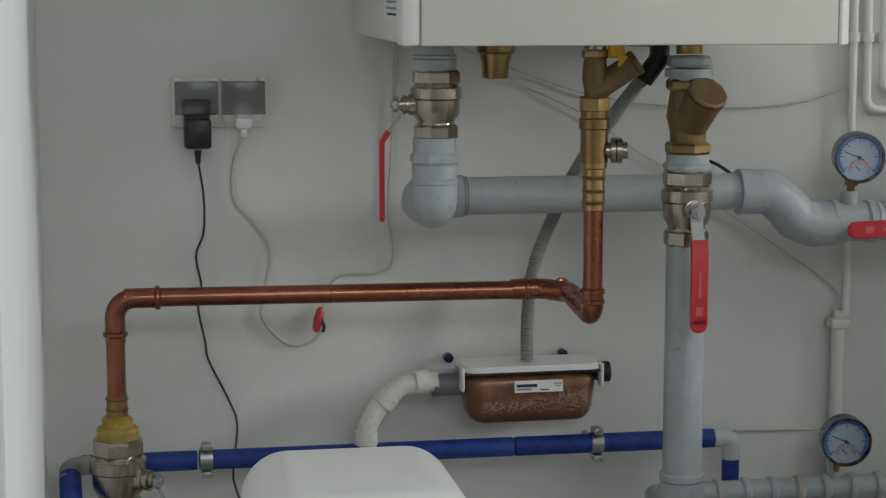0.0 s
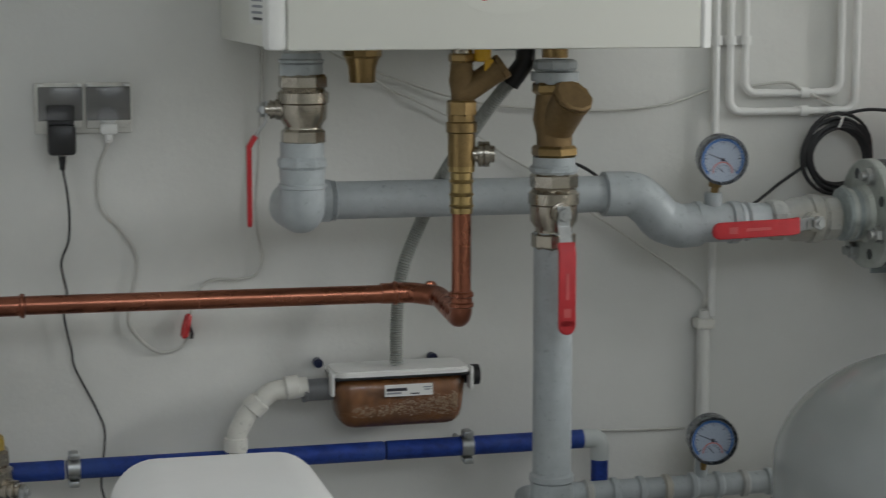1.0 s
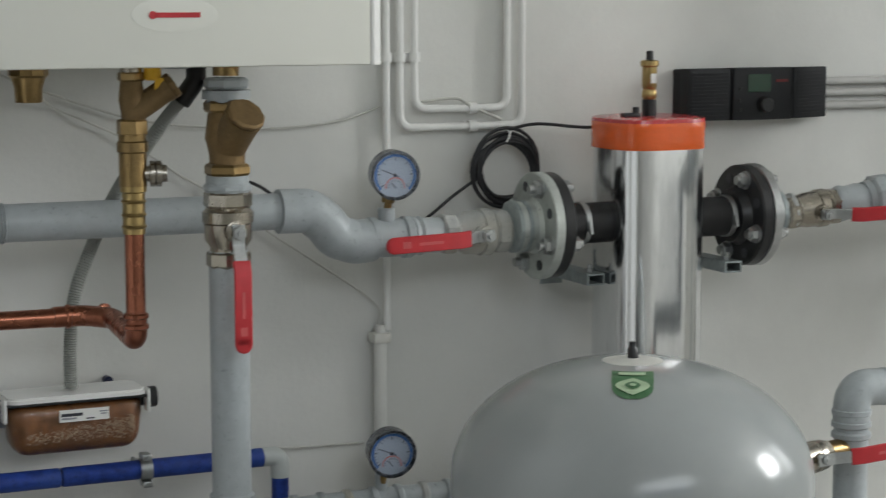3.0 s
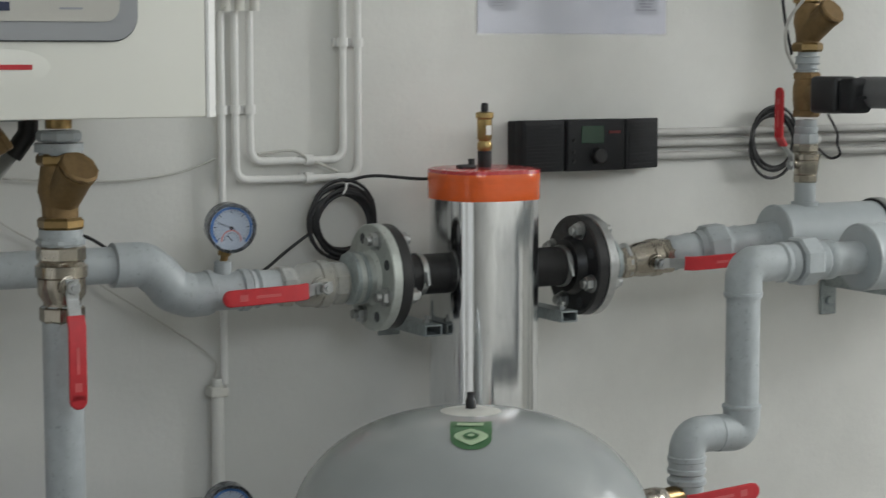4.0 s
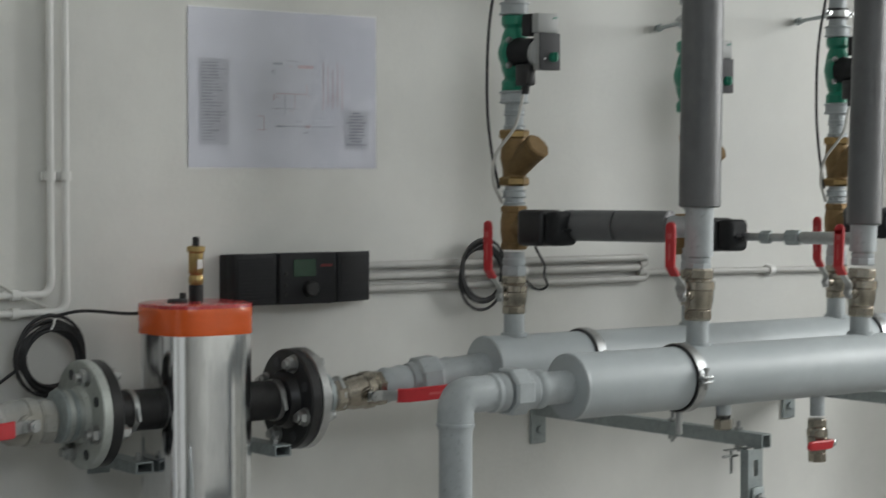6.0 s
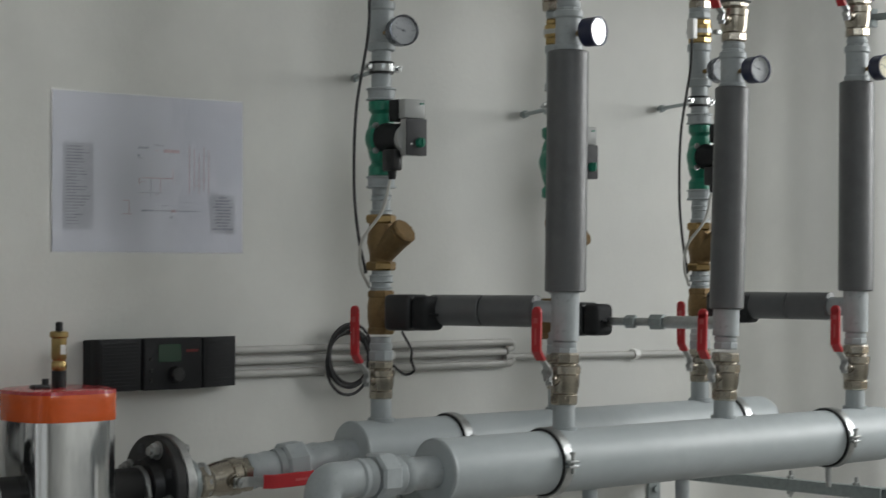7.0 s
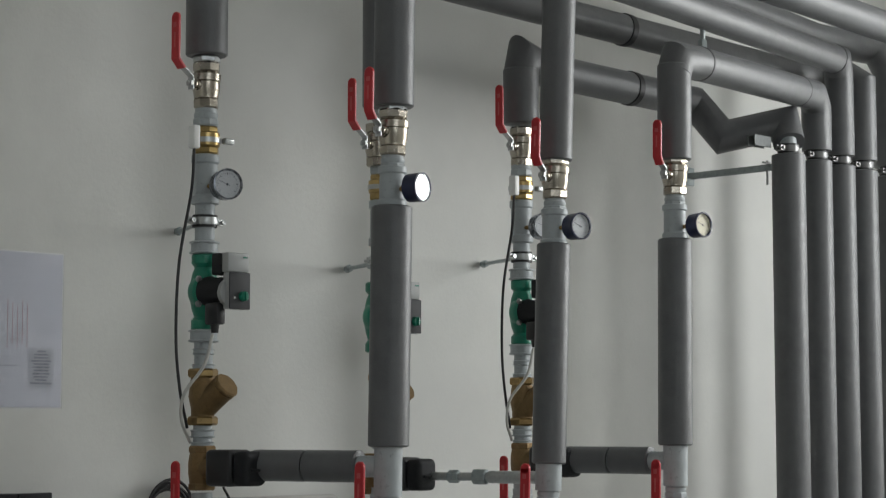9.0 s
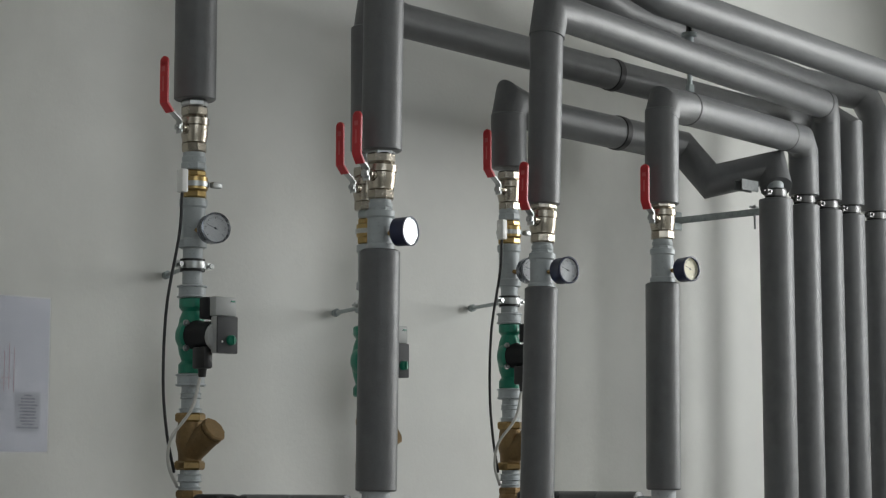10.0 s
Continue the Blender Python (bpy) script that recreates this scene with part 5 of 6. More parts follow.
for x, lab in ((2.648, "galvanised strut bracket under the headers"), (3.42, "galvanised strut bracket under the headers")):
    b = thing("header_bracket", lab, "bracket", (x, 3.2, 1.13), "header brackets")
    arm = bm_join(box(-0.012, -0.672, 0.0095, 0.012, -0.008, 0.012), box(-0.012, -0.672, -0.014, -0.0095, -0.008, 0.0095), box(0.0095, -0.672, -0.014, 0.012, -0.008, 0.0095), box(-0.0095, -0.672, -0.014, -0.005, -0.008, -0.0118), box(0.005, -0.672, -0.014, 0.0095, -0.008, -0.0118))
    part("arm", arm, GALV, b, "galvanised channel arm")
    part("wall_plate", bm_join(box(-0.020, -0.008, -0.075, 0.020, 0.0, 0.03, 0.002), hexnut(0.009, 0.008, 0.016, aim((0, 0, -0.045), (0, -1, 0)))), GALV, b)
    # slotted channel post: two side flanges and a web with open slots
    post = [box(-0.045, -0.669, -1.13, -0.0425, -0.649, -0.0145), box(-0.0095, -0.669, -1.13, -0.007, -0.649, -0.0145),
            box(-0.0425, -0.669, -1.13, -0.0315, -0.6665, -0.0145), box(-0.0190, -0.669, -1.13, -0.0095, -0.6665, -0.0145)]
    post += [box(-0.0315, -0.669, -0.0345 - 0.05 * k, -0.0190, -0.6665, -0.0145 - 0.05 * k) for k in range(22)]
    part("post", bm_join(*post), GALV, b, "slotted galvanised support post")
    part("splice_plate", box(-0.038, -0.676, -0.20, -0.010, -0.6700, -0.085, 0.001), GALV, b)
    for z in (-0.105, -0.145, -0.182):
        part("bolt", bm_join(hexnut(0.010, 0.0, 0.008, aim((-0.024, -0.676, z), (0, -1, 0))), lathe([(0.005, 0), (0.005, 0.014)], aim((-0.024, -0.676, z), (0, -1, 0)), 8)), STEEL, b)
    part("wing_screw", bm_join(lathe([(0.003, -0.060), (0.003, -0.0145)], Matrix.Translation((-0.060, -0.64, 0)), 8), box(-0.082, -0.643, -0.030, -0.045, -0.637, -0.025, 0.002), box(-0.075, -0.646, -0.0165, -0.009, -0.634, -0.0145)), STEEL, b)
    for y in (-0.60, -0.42):
        part("arm_nut", bm_join(hexnut(0.009, -0.022, -0.0145, Matrix.Translation((0, y, 0))), hexnut(0.009, 0.0122, 0.019, Matrix.Translation((0, y, 0))), lathe([(0.004, -0.028), (0.004, 0.030)], Matrix.Translation((0, y, 0)), 8)), STEEL, b)
dv = ball_valve((2.832, HF, 1.113), (0, 0, 1), (0.75, -1, -0.25), (-1, -0.1, 0.02), 0.085, 0.0195, 0.072, "small drain ball valve with red lever under the header", NICKEL, wide=0.018, bent=0.004, neck=0.018)
df = thing("drain_fitting", "nickel capped drain stub under the header", "drain", (2.577, HF, 1.152))
part("cap", bm_join(hexnut(0.018, 0.0, 0.02), lathe([(0.014, 0.018), (0.014, 0.028)], None, 16)), NICKEL, df)

# ---------- risers ----------

def stack(x, y, rows, label, group):
    """A vertical line of painted pipe pieces: rows of (z0, z1, radius, kind)."""
    r = thing("riser_pipe", label, "pipe", (x, y, 0.0), group)
    for z0, z1, rad, kind in rows:
        if kind == "foam":
            part("foam_sleeve", lathe([(rad - 0.004, z0), (rad, z0 + 0.003), (rad, z1 - 0.003), (rad - 0.004, z1)], None, 32), FOAM, r, "dark grey foam insulation sleeve")
        elif kind == "nut":
            part("lock_nut", hexnut(rad, z0, z1, None, 6), STEEL, r)
        else:
            fitting(r, z0, z1, rad, kind, material=GREY)
    return r


BACK = [(HZ + HR - 0.012, 1.355, 0.0205, "pipe"), (HZ + HR - 0.004, HZ + HR + 0.004, 0.026, "pipe"), (1.427, 1.475, 0.0205, "union"), (1.556, 1.607, 0.0185, "pipe"), (1.581, 1.597, 0.0205, "tee"), (1.560, 1.573, 0.0195, "tee"), (1.708, 1.772, 0.0180, "pipe"), (1.766, 1.791, 0.0245, "tee"), (1.742, 1.754, 0.0180, "tee"), (1.713, 1.724, 0.0195, "tee"),
        (1.938, 1.964, 0.0245, "tee"), (1.962, 2.036, 0.0195, "pipe"), (2.036, 2.135, 0.0225, "tee"), (2.19, 2.227, 0.0215, "union"), (2.317, 2.331, 0.027, "nut")]
FRONT_ = [(HZ + HR - 0.012, 1.363, 0.0205, "pipe"), (HZ + HR - 0.004, HZ + HR + 0.004, 0.026, "pipe"), (1.447, 1.482, 0.0205, "union"), (1.475, 1.566, 0.0265, "pipe"), (2.01, 2.088, 0.0225, "tee"), (2.078, 2.112, 0.0205, "union"), (2.19, 2.203, 0.027, "nut")]
BX, FX = (2.400, 2.882, 3.332), (2.524, 2.983, 3.394)
TOPS = ((2.331, 3.05), (2.285, 2.56), (2.30, 2.43))
FTOPS = ((2.20, 2.78), (2.145, 2.52), (2.185, 2.40))
FDZ = (0.0, -0.042, 0.0)
LEAN = ((-0.006, 1.0), (-0.020, 2.4), (-0.005, 0.75))   # shift of the foot and degrees out of plumb


def leaning(k, z):
    """The frame of front riser k at height z."""
    return pose(FX[k] + LEAN[k][0], HF + 0.01, HZ, 0, LEAN[k][1], 0) @ Matrix.Translation((0, 0, z - HZ))
pump0 = pump((BX[0] + 0.0, HB, 1.864), "green circulation pump with grey control cover")
mix0 = thing("mixing_valve", "brass mixing valve with black actuator knob", "mixing valve", (BX[0], HB, 1.523), "mixing valves")
part("body", bm_join(hexnut(0.027, -0.043, -0.028, None, 8), lathe([(0.024, -0.03), (0.027, -0.01), (0.027, 0.012), (0.024, 0.03)], None, 22), hexnut(0.027, 0.028, 0.043, None, 8), lathe([(0.022, 0), (0.022, 0.05)], aim((0, 0, 0), (0, -1, 0)), 20)), BRASSDULL, mix0)
act = part("actuator", moved(box(-0.036, -0.108, -0.034, 0.030, -0.040, 0.036, 0.010, 3), pose(0, 0, 0, 0, 0, 6)), BLACK, mix0, "black plastic actuator")
part("actuator_knob", bm_join(moved(box(-0.030, -0.146, -0.033, 0.030, -0.106, 0.033, 0.012, 4), pose(0, 0, 0, 0, 0, 6)), box(-0.002, -0.152, -0.006, 0.020, -0.140, 0.000, 0.002)), CHAR, act)
ys0 = y_strainer((BX[0], HB, 1.66), 0.0275, 0.110, (0.12, -0.66, 0.50), 0.078, "brass strainer with capped angled leg", start=-0.2, cap=0.95)
vlow0 = ball_valve((BX[0], HB, 1.391), (0, 0, 1), (-1, -0.1, 0), (0, 0, 1), 0.075, 0.026, 0.136, "nickel plated ball valve with upright red lever on a riser", bent=0.032, wide=0.021, group="riser valves", neck=0.049)
vtop0 = ball_valve((BX[0], HB, 2.272), (0, 0, 1), (-1, -0.1, 0), (0, 0, 1), 0.092, 0.0275, 0.124, "nickel plated ball valve with upright red lever on a riser", bent=0.042, wide=0.021, group="riser valves", neck=0.040)
bu0 = thing("brass_check_valve", "polished brass fitting with steel strap on a riser", "fitting", (BX[0], HB, 2.1625), "brass fittings")
part("body", bm_join(hexnut(0.0265, -0.0275, -0.012, None, 8), lathe([(0.025, -0.014), (0.028, -0.010), (0.028, 0.014), (0.025, 0.016)], None, 24), hexnut(0.0255, 0.014, 0.0275, None, 8)), GOLD, bu0)
part("strap", bm_join(lathe([(0.0285, -0.005), (0.030, -0.005), (0.030, 0.005), (0.0285, 0.005)], None, 24), box(0.024, -0.032, -0.006, 0.048, -0.018, 0.006, 0.003)), STEEL, bu0)
part("sensor_block", box(-0.046, -0.022, -0.020, -0.030, -0.002, 0.026, 0.003), WHITE, bu0, "small white sensor block")
ga0 = gauge((BX[0] - 0.004, HB - 0.072, 2.070), (-0.30, -1, 0.02), 0.0305, (-0.005, 0.055, 0.0), "small silver dial gauge on a riser", twin=False, depth=0.022, face=DIALGREY, ring=CHROME, group="riser gauges")
cl0 = thing("riser_clamp", "chrome pipe clamp bolted to the wall", "clamp", (BX[0], HB, 2.003), "riser clamps")
part("band", lathe([(0.0235, -0.007), (0.0262, -0.007), (0.0272, 0.0), (0.0262, 0.007), (0.0235, 0.007)], None, 24), STEEL, cl0)
part("rubber", lathe([(0.0195, -0.012), (0.0246, -0.012), (0.0246, 0.012), (0.0195, 0.012)], None, 24), RUBBER, cl0)
for q in (-1, 1):
    part("ear", box(q * 0.034 - 0.010, -0.004, -0.007, q * 0.034 + 0.010, 0.000, 0.007, 0.001), STEEL, cl0)
    part("ear_screw", bm_join(lathe([(0.0032, -0.010), (0.0032, 0.010)], aim((q * 0.038, 0, 0), (0, -1, 0)), 8), lathe([(0.0055, 0.010), (0.005, 0.014)], aim((q * 0.038, 0, 0), (0, -1, 0)), 12)), STEEL, cl0)
STUD = Vector((0.112, W - HB, 0.004))
part("stud", lathe([(0.0045, 0.02), (0.0045, STUD.length)], aim((0, 0, 0), STUD), 10), GALV, cl0)
part("stud_nut", hexnut(0.009, STUD.length - 0.030, STUD.length - 0.008, aim((0, 0, 0), STUD)), GALV, cl0)
pc0 = cable([(BX[0] - 0.022, HB - 0.055, 1.78), (BX[0] - 0.038, HB - 0.05, 1.72), (BX[0] - 0.062, HB - 0.02, 1.665), (BX[0] - 0.052, HB + 0.0, 1.615), (BX[0] - 0.014, HB + 0.02, 1.572)], 0.0032, CABLEW, "pump_cable", "white pump cable bending back to the riser")
sc0 = cable([(BX[0] - 0.038, HB - 0.012, 2.145), (BX[0] - 0.042, HB - 0.01, 2.06), (BX[0] - 0.062, HB, 1.92), (BX[0] - 0.068, HB, 1.78), (BX[0] - 0.058, HB, 1.68), (BX[0] - 0.030, HB + 0.01, 1.60)], 0.0030, CABLEB, "sensor_cable", "black sensor cable hanging beside the riser")
for k, x in enumerate(BX):
    up = (0.0, -0.05, -0.012)[k]
    rows = [(z0 + (up if z0 > 1.965 else 0), z1 + (up if z0 > 1.965 else 0), r, kind) for z0, z1, r, kind in BACK] + [(TOPS[k][0], TOPS[k][1], 0.0415, "foam")]
    stack(x, HB, rows, "grey painted rear riser with foam sleeve", "rear risers")
    if k:
        for o in (pump0, mix0, ys0, vlow0, vtop0, bu0, cl0) + ((ga0,) if k == 2 else ()):
            p = o.matrix_world.translation
            dz = up if o in (vtop0, bu0, ga0, cl0) else -0.03 if o is pump0 and k == 1 else 0.0
            side = -0.012 if k == 1 and o in (pump0, vtop0) else 0.002 if k == 1 and o is ys0 else 0.004 if k == 1 and o is mix0 else 0.0
            dz += 0.007 if o is vtop0 else 0.0
            dz -= 0.020 if (o is vtop0 and k == 2) or (o is mix0 and k == 1) else 0.026 if o is vtop0 and k == 1 else 0.0
            twin = copy_thing(o, pose(p.x + x - BX[0] + side, p.y + (0.022 if k == 1 and o is mix0 else 0.0), p.z + dz))
            if o is bu0 and k == 1:
                for c in [c for c in twin.children if c.name.startswith("sensor_block")]:
                    bpy.data.objects.remove(c)
        if k == 2:
            for o in (pc0, sc0):
                copy_thing(o, pose(x - BX[0], 0, 0))
vl = ball_valve((FX[0], HF + 0.01, 1.405), (0, 0, 1), (-1, -0.1, 0), (0, 0, 1), 0.096, 0.0290, 0.122, "nickel plated ball valve with upright red lever on a front riser", bent=0.036, wide=0.022, group="riser valves", neck=0.049)
vt = ball_valve((FX[0], HF + 0.01, 2.152), (0, 0, 1), (-1, -0.1, 0), (0, 0, 1), 0.088, 0.0285, 0.104, "nickel plated ball valve with upright red lever on a front riser", bent=0.028, wide=0.021, group="riser valves", neck=0.031)
tilt = ((0.17, -1, 0.0), (-0.15, -1, 0.0), (-0.10, -1, 0.02))
for k, x in enumerate(FX):
    rr = (0.0385, 0.0345, 0.0375)[k]
    lo, hi = ((1.565, 2.013), (1.528, 1.975), (1.562, 2.012))[k]
    dz = FDZ[k]
    rows = [(z0 + (dz if z0 > 2.0 else 0), z1 + (dz if z0 > 2.0 else 0), r, kind) for z0, z1, r, kind in FRONT_] + [(lo, hi, rr, "foam"), (FTOPS[k][0], FTOPS[k][1], rr, "foam")]
    stack(x, HF + 0.01, rows, "grey painted front riser with foam sleeves", "front risers").matrix_world = leaning(k, 0.0)
    gauge(leaning(k, (2.043, 2.005, 2.038)[k]) @ Vector(((0.002, -0.005, 0.002)[k], -0.072, 0)), tilt[k], 0.0275, (-0.002, 0.055, 0.0), "small white dial gauge in a dark case on a riser", twin=False, depth=0.026, face=(DIALWHITE, DIALGREY, DIALCREAM)[k], ring=NAVY, group="riser gauges")
    for o, z in ((vl, (1.405, 1.394, 1.399)[k]), (vt, 2.152 + dz)):
        if k:
            copy_thing(o, leaning(k, z))
        else:
            o.matrix_world = leaning(k, z)
# bypasses between rear and front risers
for k in (0, 2):
    b = thing("bypass_pipe", "foam insulated bypass between two risers", "pipe", (BX[k], HB, 1.529), "bypasses")
    d = Vector((FX[k] - BX[k], HF - HB + 0.01, 0.0))
    L = d.length
    m = aim((0, 0, 0), d)
    part("pipe", lathe([(0.020, 0.03), (0.020, L - 0.02)], m, 18), GREY, b)
    part("foam_sleeve", lathe([(0.026, 0.12), (0.030, 0.122), (0.030, 0.232), (0.0285, 0.2335)], m, 28), FOAM, b)
    part("foam_sleeve", lathe([(0.0285, 0.2365), (0.030, 0.238), (0.030, L - 0.062), (0.026, L - 0.06)], m, 28), FOAM, b)
b = thing("bypass_pipe", "bare galvanised bypass with couplings between two risers", "pipe", (BX[1], HB, 1.50), "bypasses")
d = Vector((FX[1] - BX[1], HF - HB + 0.01, 0.0))
m = aim((0, 0, 0), d)
part("pipe", lathe([(0.0085, 0.05), (0.0085, d.length - 0.15), (0.013, d.length - 0.14), (0.013, d.length)], m, 18), STEEL, b)
part("coupling", hexnut(0.0135, 0.165, 0.190, m), GALV, b)
part("coupling", hexnut(0.0165, 0.225, 0.255, m, 8), GALV, b)

# ---------- pipes under the ceiling and down at the far end ----------
def foam_run(pts, r, label, rings=(), bend=0.0):
    t = thing("insulated_pipe", label, "pipe", pts[0], "insulated pipes")
    o = Vector(pts[0])
    loc = [Vector(p) - o for p in pts]
    part("foam_sleeve", tube(loc, r, 28, bend), FOAM, t, "dark grey foam insulation sleeve")
    for i, f, w in rings:
        a, b = loc[i], loc[i + 1]
        m = aim(a.lerp(b, f), b - a)
        part("ring", lathe([(r - 0.004, -w), (r + min(0.0025, w * 0.4), -w), (r + min(0.0025, w * 0.4), w), (r - 0.004, w)], m, 32), RUBBER, t, "black rubber ring")
    return t


RX = (4.100, 4.250, 4.376, 4.502, 4.660)
TOP1, TOP2, TOP0 = (leaning(k, z).translation for k, z in ((1, 2.50), (2, 2.38), (0, 2.76)))
RY = (2.752, 2.765, 2.775, 2.785, 2.80)
ZC = 2.30
foam_run([TOP1, TOP1 + Vector((0.012, 0, 0.058)), TOP1 + Vector((0.10, 0.005, 0.058)), (4.345, 2.76, 2.563), (RX[2], RY[2], 2.53), (RX[2], RY[2], ZC + 0.012)], 0.0375, "insulated pipe under the ceiling turning down at the end", ((2, 0.985, 0.002),))
foam_run([TOP2, TOP2 + Vector((0.012, 0, 0.032)), TOP2 + Vector((0.08, 0.002, 0.035)), (4.21, 2.75, 2.452), (RX[1], RY[1], 2.425), (RX[1], RY[1], ZC + 0.012)], 0.0385, "insulated pipe from a front riser to the far drop", ((2, 0.03, 0.0025), (2, 0.86, 0.0015)))
foam_run([(BX[1], HB, 2.54), (BX[1] + 0.012, HB, 2.605), (BX[1] + 0.10, HB, 2.592), (4.45, 2.90, 2.543), (RX[3], RY[3] + 0.06, 2.56), (RX[3], RY[3], 2.52), (RX[3], RY[3], ZC + 0.012)], 0.038, "insulated rear pipe crossing to the far drop", ((2, 0.473, 0.009),))
foam_run([(BX[2], HB, 2.42), (BX[2] + 0.010, HB, 2.458), (BX[2] + 0.075, HB, 2.440), (3.985, HB - 0.01, 2.430), (4.000, 2.88, 2.334), (4.126, 2.780, 2.372), (RX[0] + 0.004, RY[0], 2.316)], 0.0405, "insulated rear pipe with a cranked end", ((2, 0.56, 0.009),))
foam_run([TOP0, TOP0 + Vector((0.03, 0, 0.06)), TOP0 + Vector((0.12, 0, 0.04)), (3.434, 2.60, 2.660), (4.37, 2.62, 2.632), (5.49, 2.64, 2.60)], 0.040, "insulated pipe running on to the far side wall")
foam_run([(BX[0], HB, 3.03), (BX[0] + 0.02, HB, 3.09), (BX[0] + 0.12, HB, 3.07), (3.758, HB, 2.745), (4.488, 2.92, 2.665), (RX[4], RY[4] + 0.03, 2.64), (RX[4], RY[4], 2.58), (RX[4], RY[4], ZC + 0.012)], 0.041, "dark insulated rear pipe turning down at the end")
DR = (0.0425, 0.0385, 0.0385, 0.0385, 0.040)
for k in range(5):
    d = thing("drop_pipe", "vertical insulated pipe going down at the far end", "pipe", (RX[k], RY[k], 0.0), "drop pipes")
    part("foam_sleeve", lathe([(0.034, 1.24), (DR[k], 1.243), (DR[k], ZC - 0.016), (0.034, ZC - 0.013)], None, 32), FOAM, d, "dark grey foam insulation sleeve")
    part("pipe", lathe([(0.021, 0.0), (0.021, ZC + 0.03)], None, 20), GREY, d)
    part("low_sleeve", lathe([(0.034, 0.02), (0.0385, 0.023), (0.0385, 1.20), (0.034, 1.205)], None, 32), FOAM, d)
    for z in (ZC, 1.222):
        c = thing("drop_clamp", "chrome pipe clamp on a drop pipe", "clamp", (RX[k], RY[k], z), "drop clamps")
        part("band", lathe([(0.022, -0.008), (0.0275, -0.008), (0.0285, 0.0), (0.0275, 0.008), (0.022, 0.008)], None, 24), CLAMPSTEEL, c)
        part("rubber", lathe([(0.0215, -0.012), (0.0268, -0.012), (0.0268, 0.012), (0.0215, 0.012)], None, 24), RUBBER, c)
        part("lug", bm_join(box(-0.048, -0.010, -0.007, -0.028, -0.004, 0.007, 0.001), box(-0.048, 0.002, -0.007, -0.028, 0.008, 0.007, 0.001), lathe([(0.004, -0.016), (0.004, 0.014)], aim((-0.040, 0, 0), (0, 1, 0)), 8)), CLAMPSTEEL, c)
for z in (2.292, 1.202):
    sb = thing("strut_rail", "galvanised strut rail from the wall to the drop pipes", "bracket", (4.28, W, z), "strut rails")
    part("rail", bm_join(box(-0.012, -0.40, 0.0, 0.012, 0.0, 0.003), box(-0.012, -0.40, -0.012, -0.0095, 0.0, 0.0), box(0.0095, -0.40, -0.012, 0.012, 0.0, 0.0)), GALV, sb)
    part("wing_screw", bm_join(lathe([(0.003, -0.05), (0.003, 0.015)], Matrix.Translation((-0.0, -0.26, 0)), 8), box(-0.02, -0.263, 0.006, 0.02, -0.257, 0.011)), STEEL, sb)
    part("wall_plate", box(-0.02, -0.006, -0.03, 0.02, 0.0, 0.02, 0.002), GALV, sb)
sb = thing("short_strut", "short galvanised strut end by the cranked pipe", "bracket", (3.958, 2.78, 2.312))
part("rail", bm_join(box(0.02, -0.012, 0.012, 0.09, 0.012, 0.015), box(0.02, -0.012, -0.012, 0.09, -0.009, 0.012), box(0.02, 0.009, -0.012, 0.09, 0.012, 0.012)), SHADEDZINC, sb)
tagged(copy_thing(sb, pose(3.955, 2.78, 1.235)), "short galvanised strut end beside the lower rail", "bracket")
av2 = thing("pipe_air_vent", "small grey metal vent standing on an insulated pipe", "air vent", (3.63, 2.668, 2.595))
part("body", lathe([(0.010, 0.0), (0.010, 0.018), (0.018, 0.020), (0.018, 0.028), (0.010, 0.030)], None, 16), GALV, av2)
part("lower_nipple", bm_join(lathe([(0.006, -0.13), (0.006, -0.06)], None, 12), hexnut(0.011, -0.115, -0.095)), GALV, av2)
part("cap", lathe([(0.007, 0.03), (0.007, 0.048)], None, 12), BLACK, av2)

# ---------- controller, paper plan, conduits to the right ----------
ct = thing("heating_controller", "black wall-mounted heating controller with small display", "controller", (1.978, W, 1.4275))
part("housing", prism([(-0.111, 0.0), (-0.111, -0.054), (0.118, -0.056), (0.214, -0.026), (0.216, 0.0)], -0.047, 0.047, 0.003), CHAR, ct, "black plastic housing")
part("left_cover", prism([(-0.112, -0.030), (-0.112, -0.055), (-0.107, -0.058), (-0.021, -0.060), (-0.018, -0.054), (-0.018, -0.030)], -0.0485, 0.0485, 0.002), CHAR, ct)
ce = part("centre_panel", prism([(-0.016, -0.030), (-0.016, -0.060), (-0.013, -0.0635), (0.112, -0.0635), (0.118, -0.058), (0.118, -0.030)], -0.049, 0.049, 0.002), CHAR, ct, "smooth black centre panel")
part("right_cover", prism([(0.120, -0.030), (0.120, -0.0585), (0.124, -0.0595), (0.214, -0.031), (0.217, -0.026), (0.217, -0.020)], -0.0485, 0.0485, 0.002), CHAR, ct, "angled ribbed end cover")
part("display", box(0.016, -0.0650, 0.004, 0.066, -0.0632, 0.037), LCD, ce, "dark green display")
part("turn_knob", lathe([(0.0155, 0), (0.0145, 0.013), (0.012, 0.016)], aim((0.052, -0.0635, -0.020), (0, -1, 0)), 24), BLACK, ce)
part("red_mark", box(0.078, -0.0648, 0.022, 0.104, -0.0634, 0.027), mat("dark_red_print", (0.16, 0.015, 0.015), 0.5), ce)
for z in (0.010, -0.012, -0.03):
    part("button", lathe([(0.0035, 0), (0.003, 0.002)], aim((0.000, -0.0635, z), (0, -1, 0)), 10), BLACK, ce)
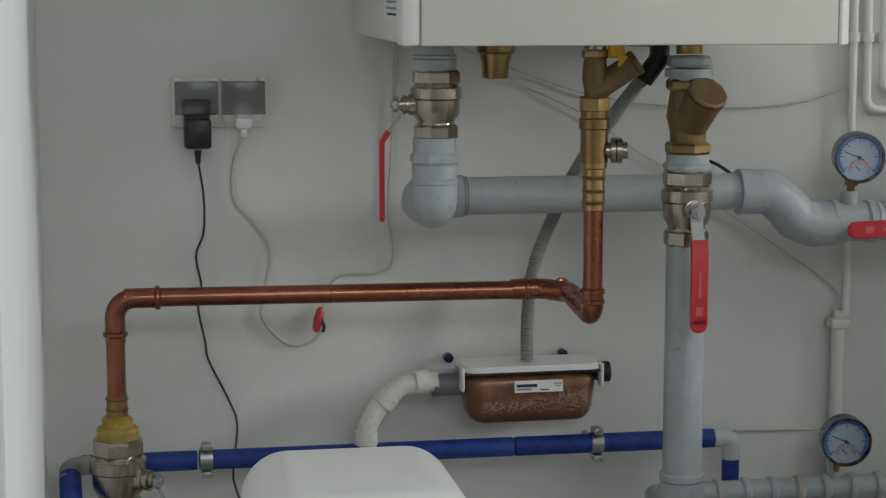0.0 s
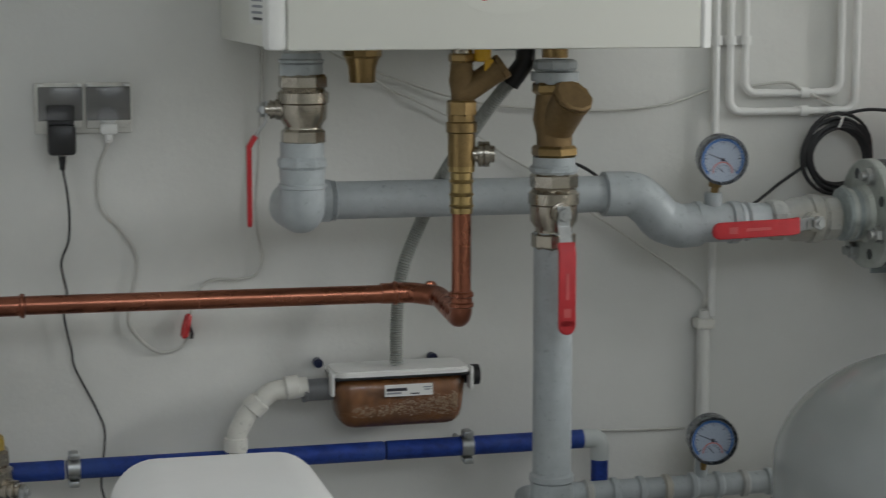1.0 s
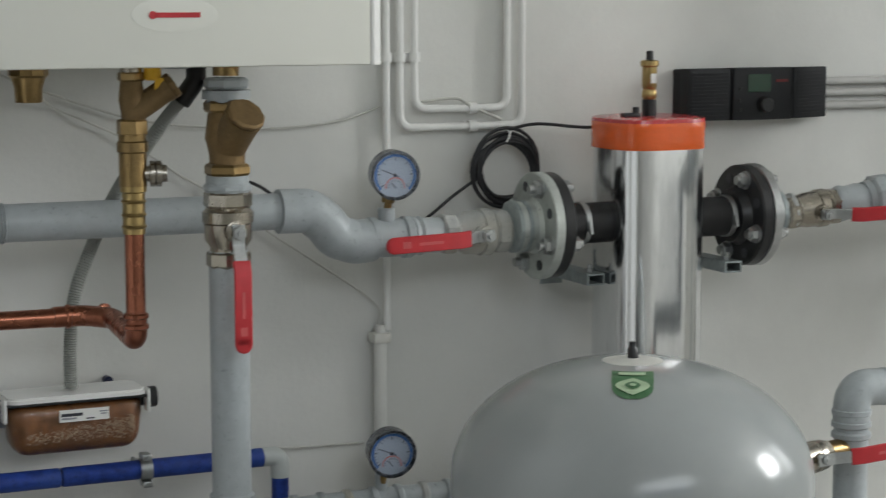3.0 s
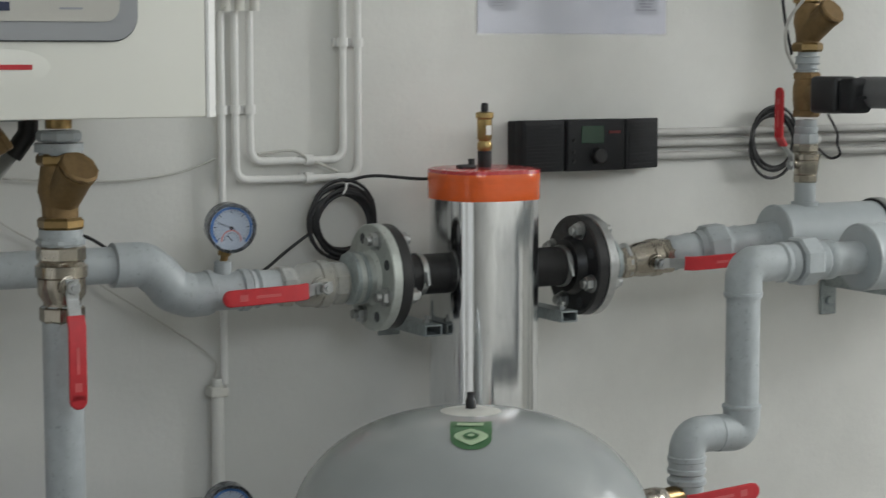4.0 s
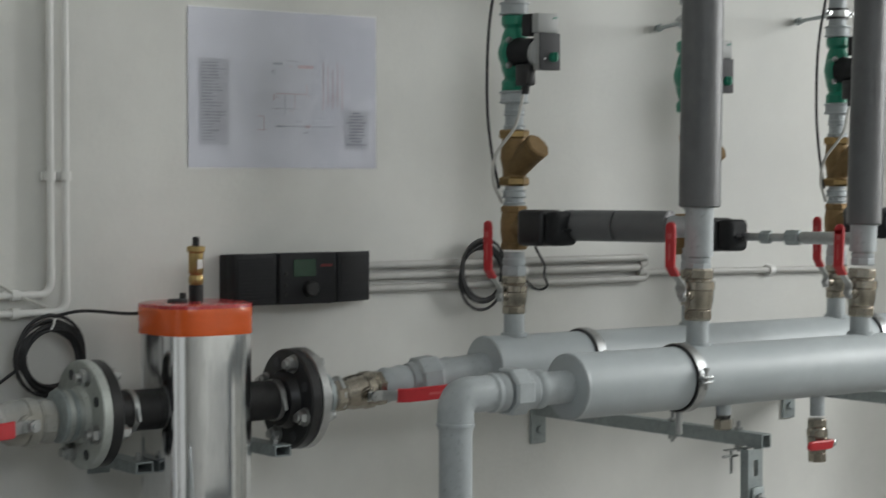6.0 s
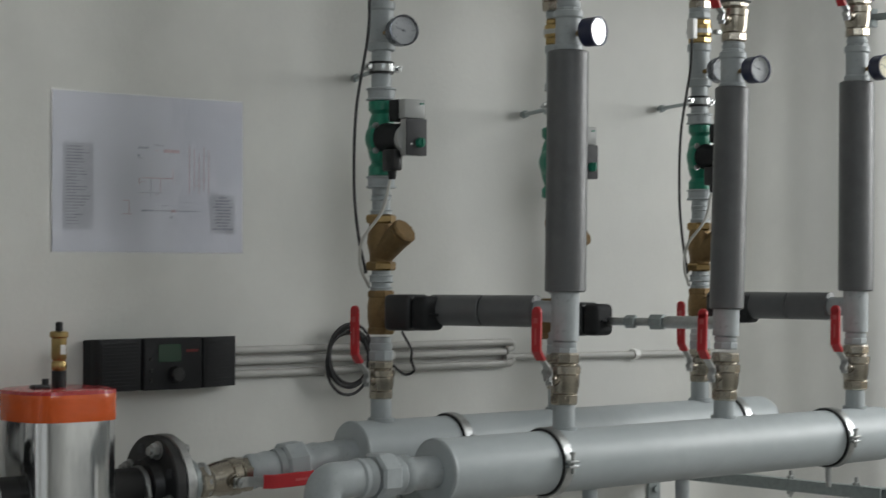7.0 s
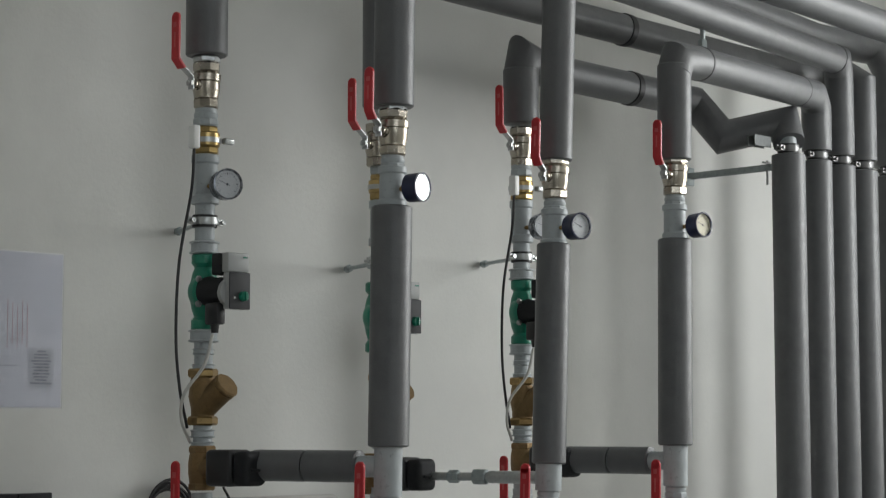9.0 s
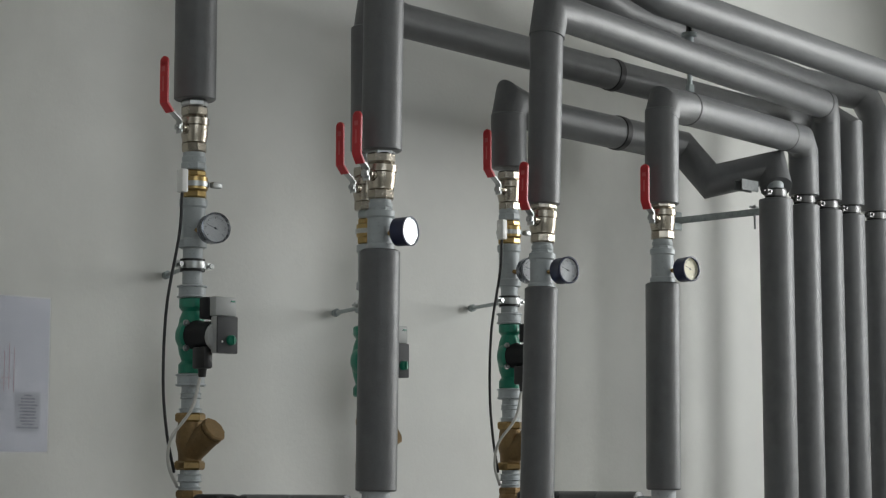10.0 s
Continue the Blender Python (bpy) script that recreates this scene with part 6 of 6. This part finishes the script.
for k in range(13):
    z = -0.041 + k * 0.0066
    part("rib", box(-0.105, -0.0612, z, -0.026, -0.0590, z + 0.003), CHAR, ct)
    part("rib", prism([(0.128, -0.0565), (0.128, -0.0600), (0.206, -0.0352), (0.206, -0.0320)], z, z + 0.003), CHAR, ct)
part("wall_hook", box(-0.116, -0.020, -0.052, -0.107, -0.004, -0.036, 0.002), CHAR, ct)
pp = thing("paper_plan", "printed heating scheme in a clear sleeve taped to the wall", "paper", (2.013, W, 1.79))
part("sheet", box(-0.212, -0.0030, -0.150, 0.214, -0.0015, 0.150), PAPER, pp, "pale printed sheet")
part("sleeve", box(-0.214, -0.0042, -0.153, 0.216, -0.0032, 0.153), SLEEVE, pp, "clear plastic sleeve").visible_shadow = False
random.seed(11)
tb = part("text_block", box(-0.190, -0.0036, -0.108, -0.125, -0.0031, 0.055), PAPERSHADE, pp)
for k in range(26):
    z = 0.046 - k * 0.0058
    part("text_line", box(-0.184, -0.0040, z, -0.184 + random.uniform(0.02, 0.052), -0.0037, z + 0.0022), PAPERINK, tb)
st = part("stamp_block", box(0.138, -0.0036, -0.112, 0.196, -0.0031, -0.035), PAPERSHADE, pp)
for k in range(11):
    z = -0.043 - k * 0.0062
    w = random.uniform(0.018, 0.05)
    part("text_line", box(0.167 - w / 2, -0.0040, z, 0.167 + w / 2, -0.0037, z + 0.0034), PAPERINK if k % 3 else PAPERINK, st)
def scheme(x0, z0, x1, z1, red):
    part("scheme_line", box(x0, -0.0035, z0, x1, -0.0031, z1), PAPERRED if red else PAPERINK, pp)


for x0, z0, x1, z1, red in ((-0.028, 0.0485, -0.004, 0.0525, 0), (0.030, 0.043, 0.066, 0.049, 1), (-0.030, 0.034, -0.024, 0.038, 0), (-0.020, -0.008, 0.050, -0.0062, 1),
                            (-0.026, -0.020, -0.0235, -0.008, 1), (0.050, -0.008, 0.0515, 0.012, 1), (-0.020, -0.072, 0.004, -0.068, 0), (0.004, -0.0705, 0.112, -0.0692, 0),
                            (0.047, -0.0725, 0.058, -0.0675, 1), (0.044, -0.084, 0.052, -0.080, 0), (-0.062, -0.078, -0.040, -0.0765, 1), (-0.062, -0.052, -0.048, -0.0505, 1),
                            (-0.048, -0.076, -0.0465, -0.052, 1), (-0.030, -0.036, 0.030, -0.035, 0), (0.000, -0.050, 0.0012, -0.008, 0), (0.022, -0.036, 0.0232, -0.008, 1)):
    scheme(x0, z0, x1, z1, red)
for k in range(5):
    x = 0.088 + 0.0112 * k
    scheme(x, -0.035 + 0.006 * (k % 2), x + 0.0016, 0.058 - 0.007 * (k % 3), 1)
for k in range(16):
    x, z = random.uniform(-0.04, 0.12), random.uniform(-0.07, 0.06)
    scheme(x, z, x + random.uniform(0.006, 0.022), z + 0.0011, k % 2)
for z, x1 in ((1.447, 2.93), (1.425, 2.93), (1.400, 2.93)):
    c = thing("cable_conduit", "white plastic conduit running along the wall", "conduit", (2.19, W - 0.012, z), "cable conduits")
    end = [(0, 0, 0), (x1 - 2.19, 0, 0)]
    part("tube", tube(end, 0.0078, 12), CONDUIT, c)
    if z != 1.425:
        s = -1 if z > 1.425 else 1
        part("bent_end", tube([(x1 - 2.195, 0, 0), (x1 - 2.17, 0, 0), (x1 - 2.165, 0, s * 0.012), (x1 - 2.185, 0, s * 0.018)], 0.0078, 12, 0.012), CONDUIT, c)
c = thing("cable_conduit", "white plastic conduit running along the wall", "conduit", (2.93, W - 0.012, 1.414), "cable conduits")
part("tube", tube([(0, 0, 0), (0.70, 0, -0.008)], 0.0075, 12), CONDUIT, c)
for x, z in ((3.35, 1.409), (2.60, 1.425)):
    k = thing("conduit_clip", "small white plastic conduit clip", "clip", (x, W - 0.012, z), "conduit clips")
    part("ring", lathe([(0.008, -0.008), (0.0112, -0.008), (0.0112, 0.008), (0.008, 0.008)], aim((0, 0, 0), (1, 0, 0)), 18, cap=False), WHITE, k)
    part("foot", box(-0.008, 0.004, -0.013, 0.008, 0.0115, 0.013, 0.002), WHITE, k)
coil("coiled_cable", (2.474, 3.178, 1.424), 0.055, 6, "coil of black cable hanging behind the riser", squash=1.08, seed=4)
cable([(2.445, 2.96, 1.485), (2.452, 2.94, 1.45), (2.448, 2.935, 1.43), (2.455, 2.935, 1.408), (2.44, 2.95, 1.402), (2.415, 2.97, 1.432)], 0.0026, CABLEB, "actuator_cable", "short black actuator cable")
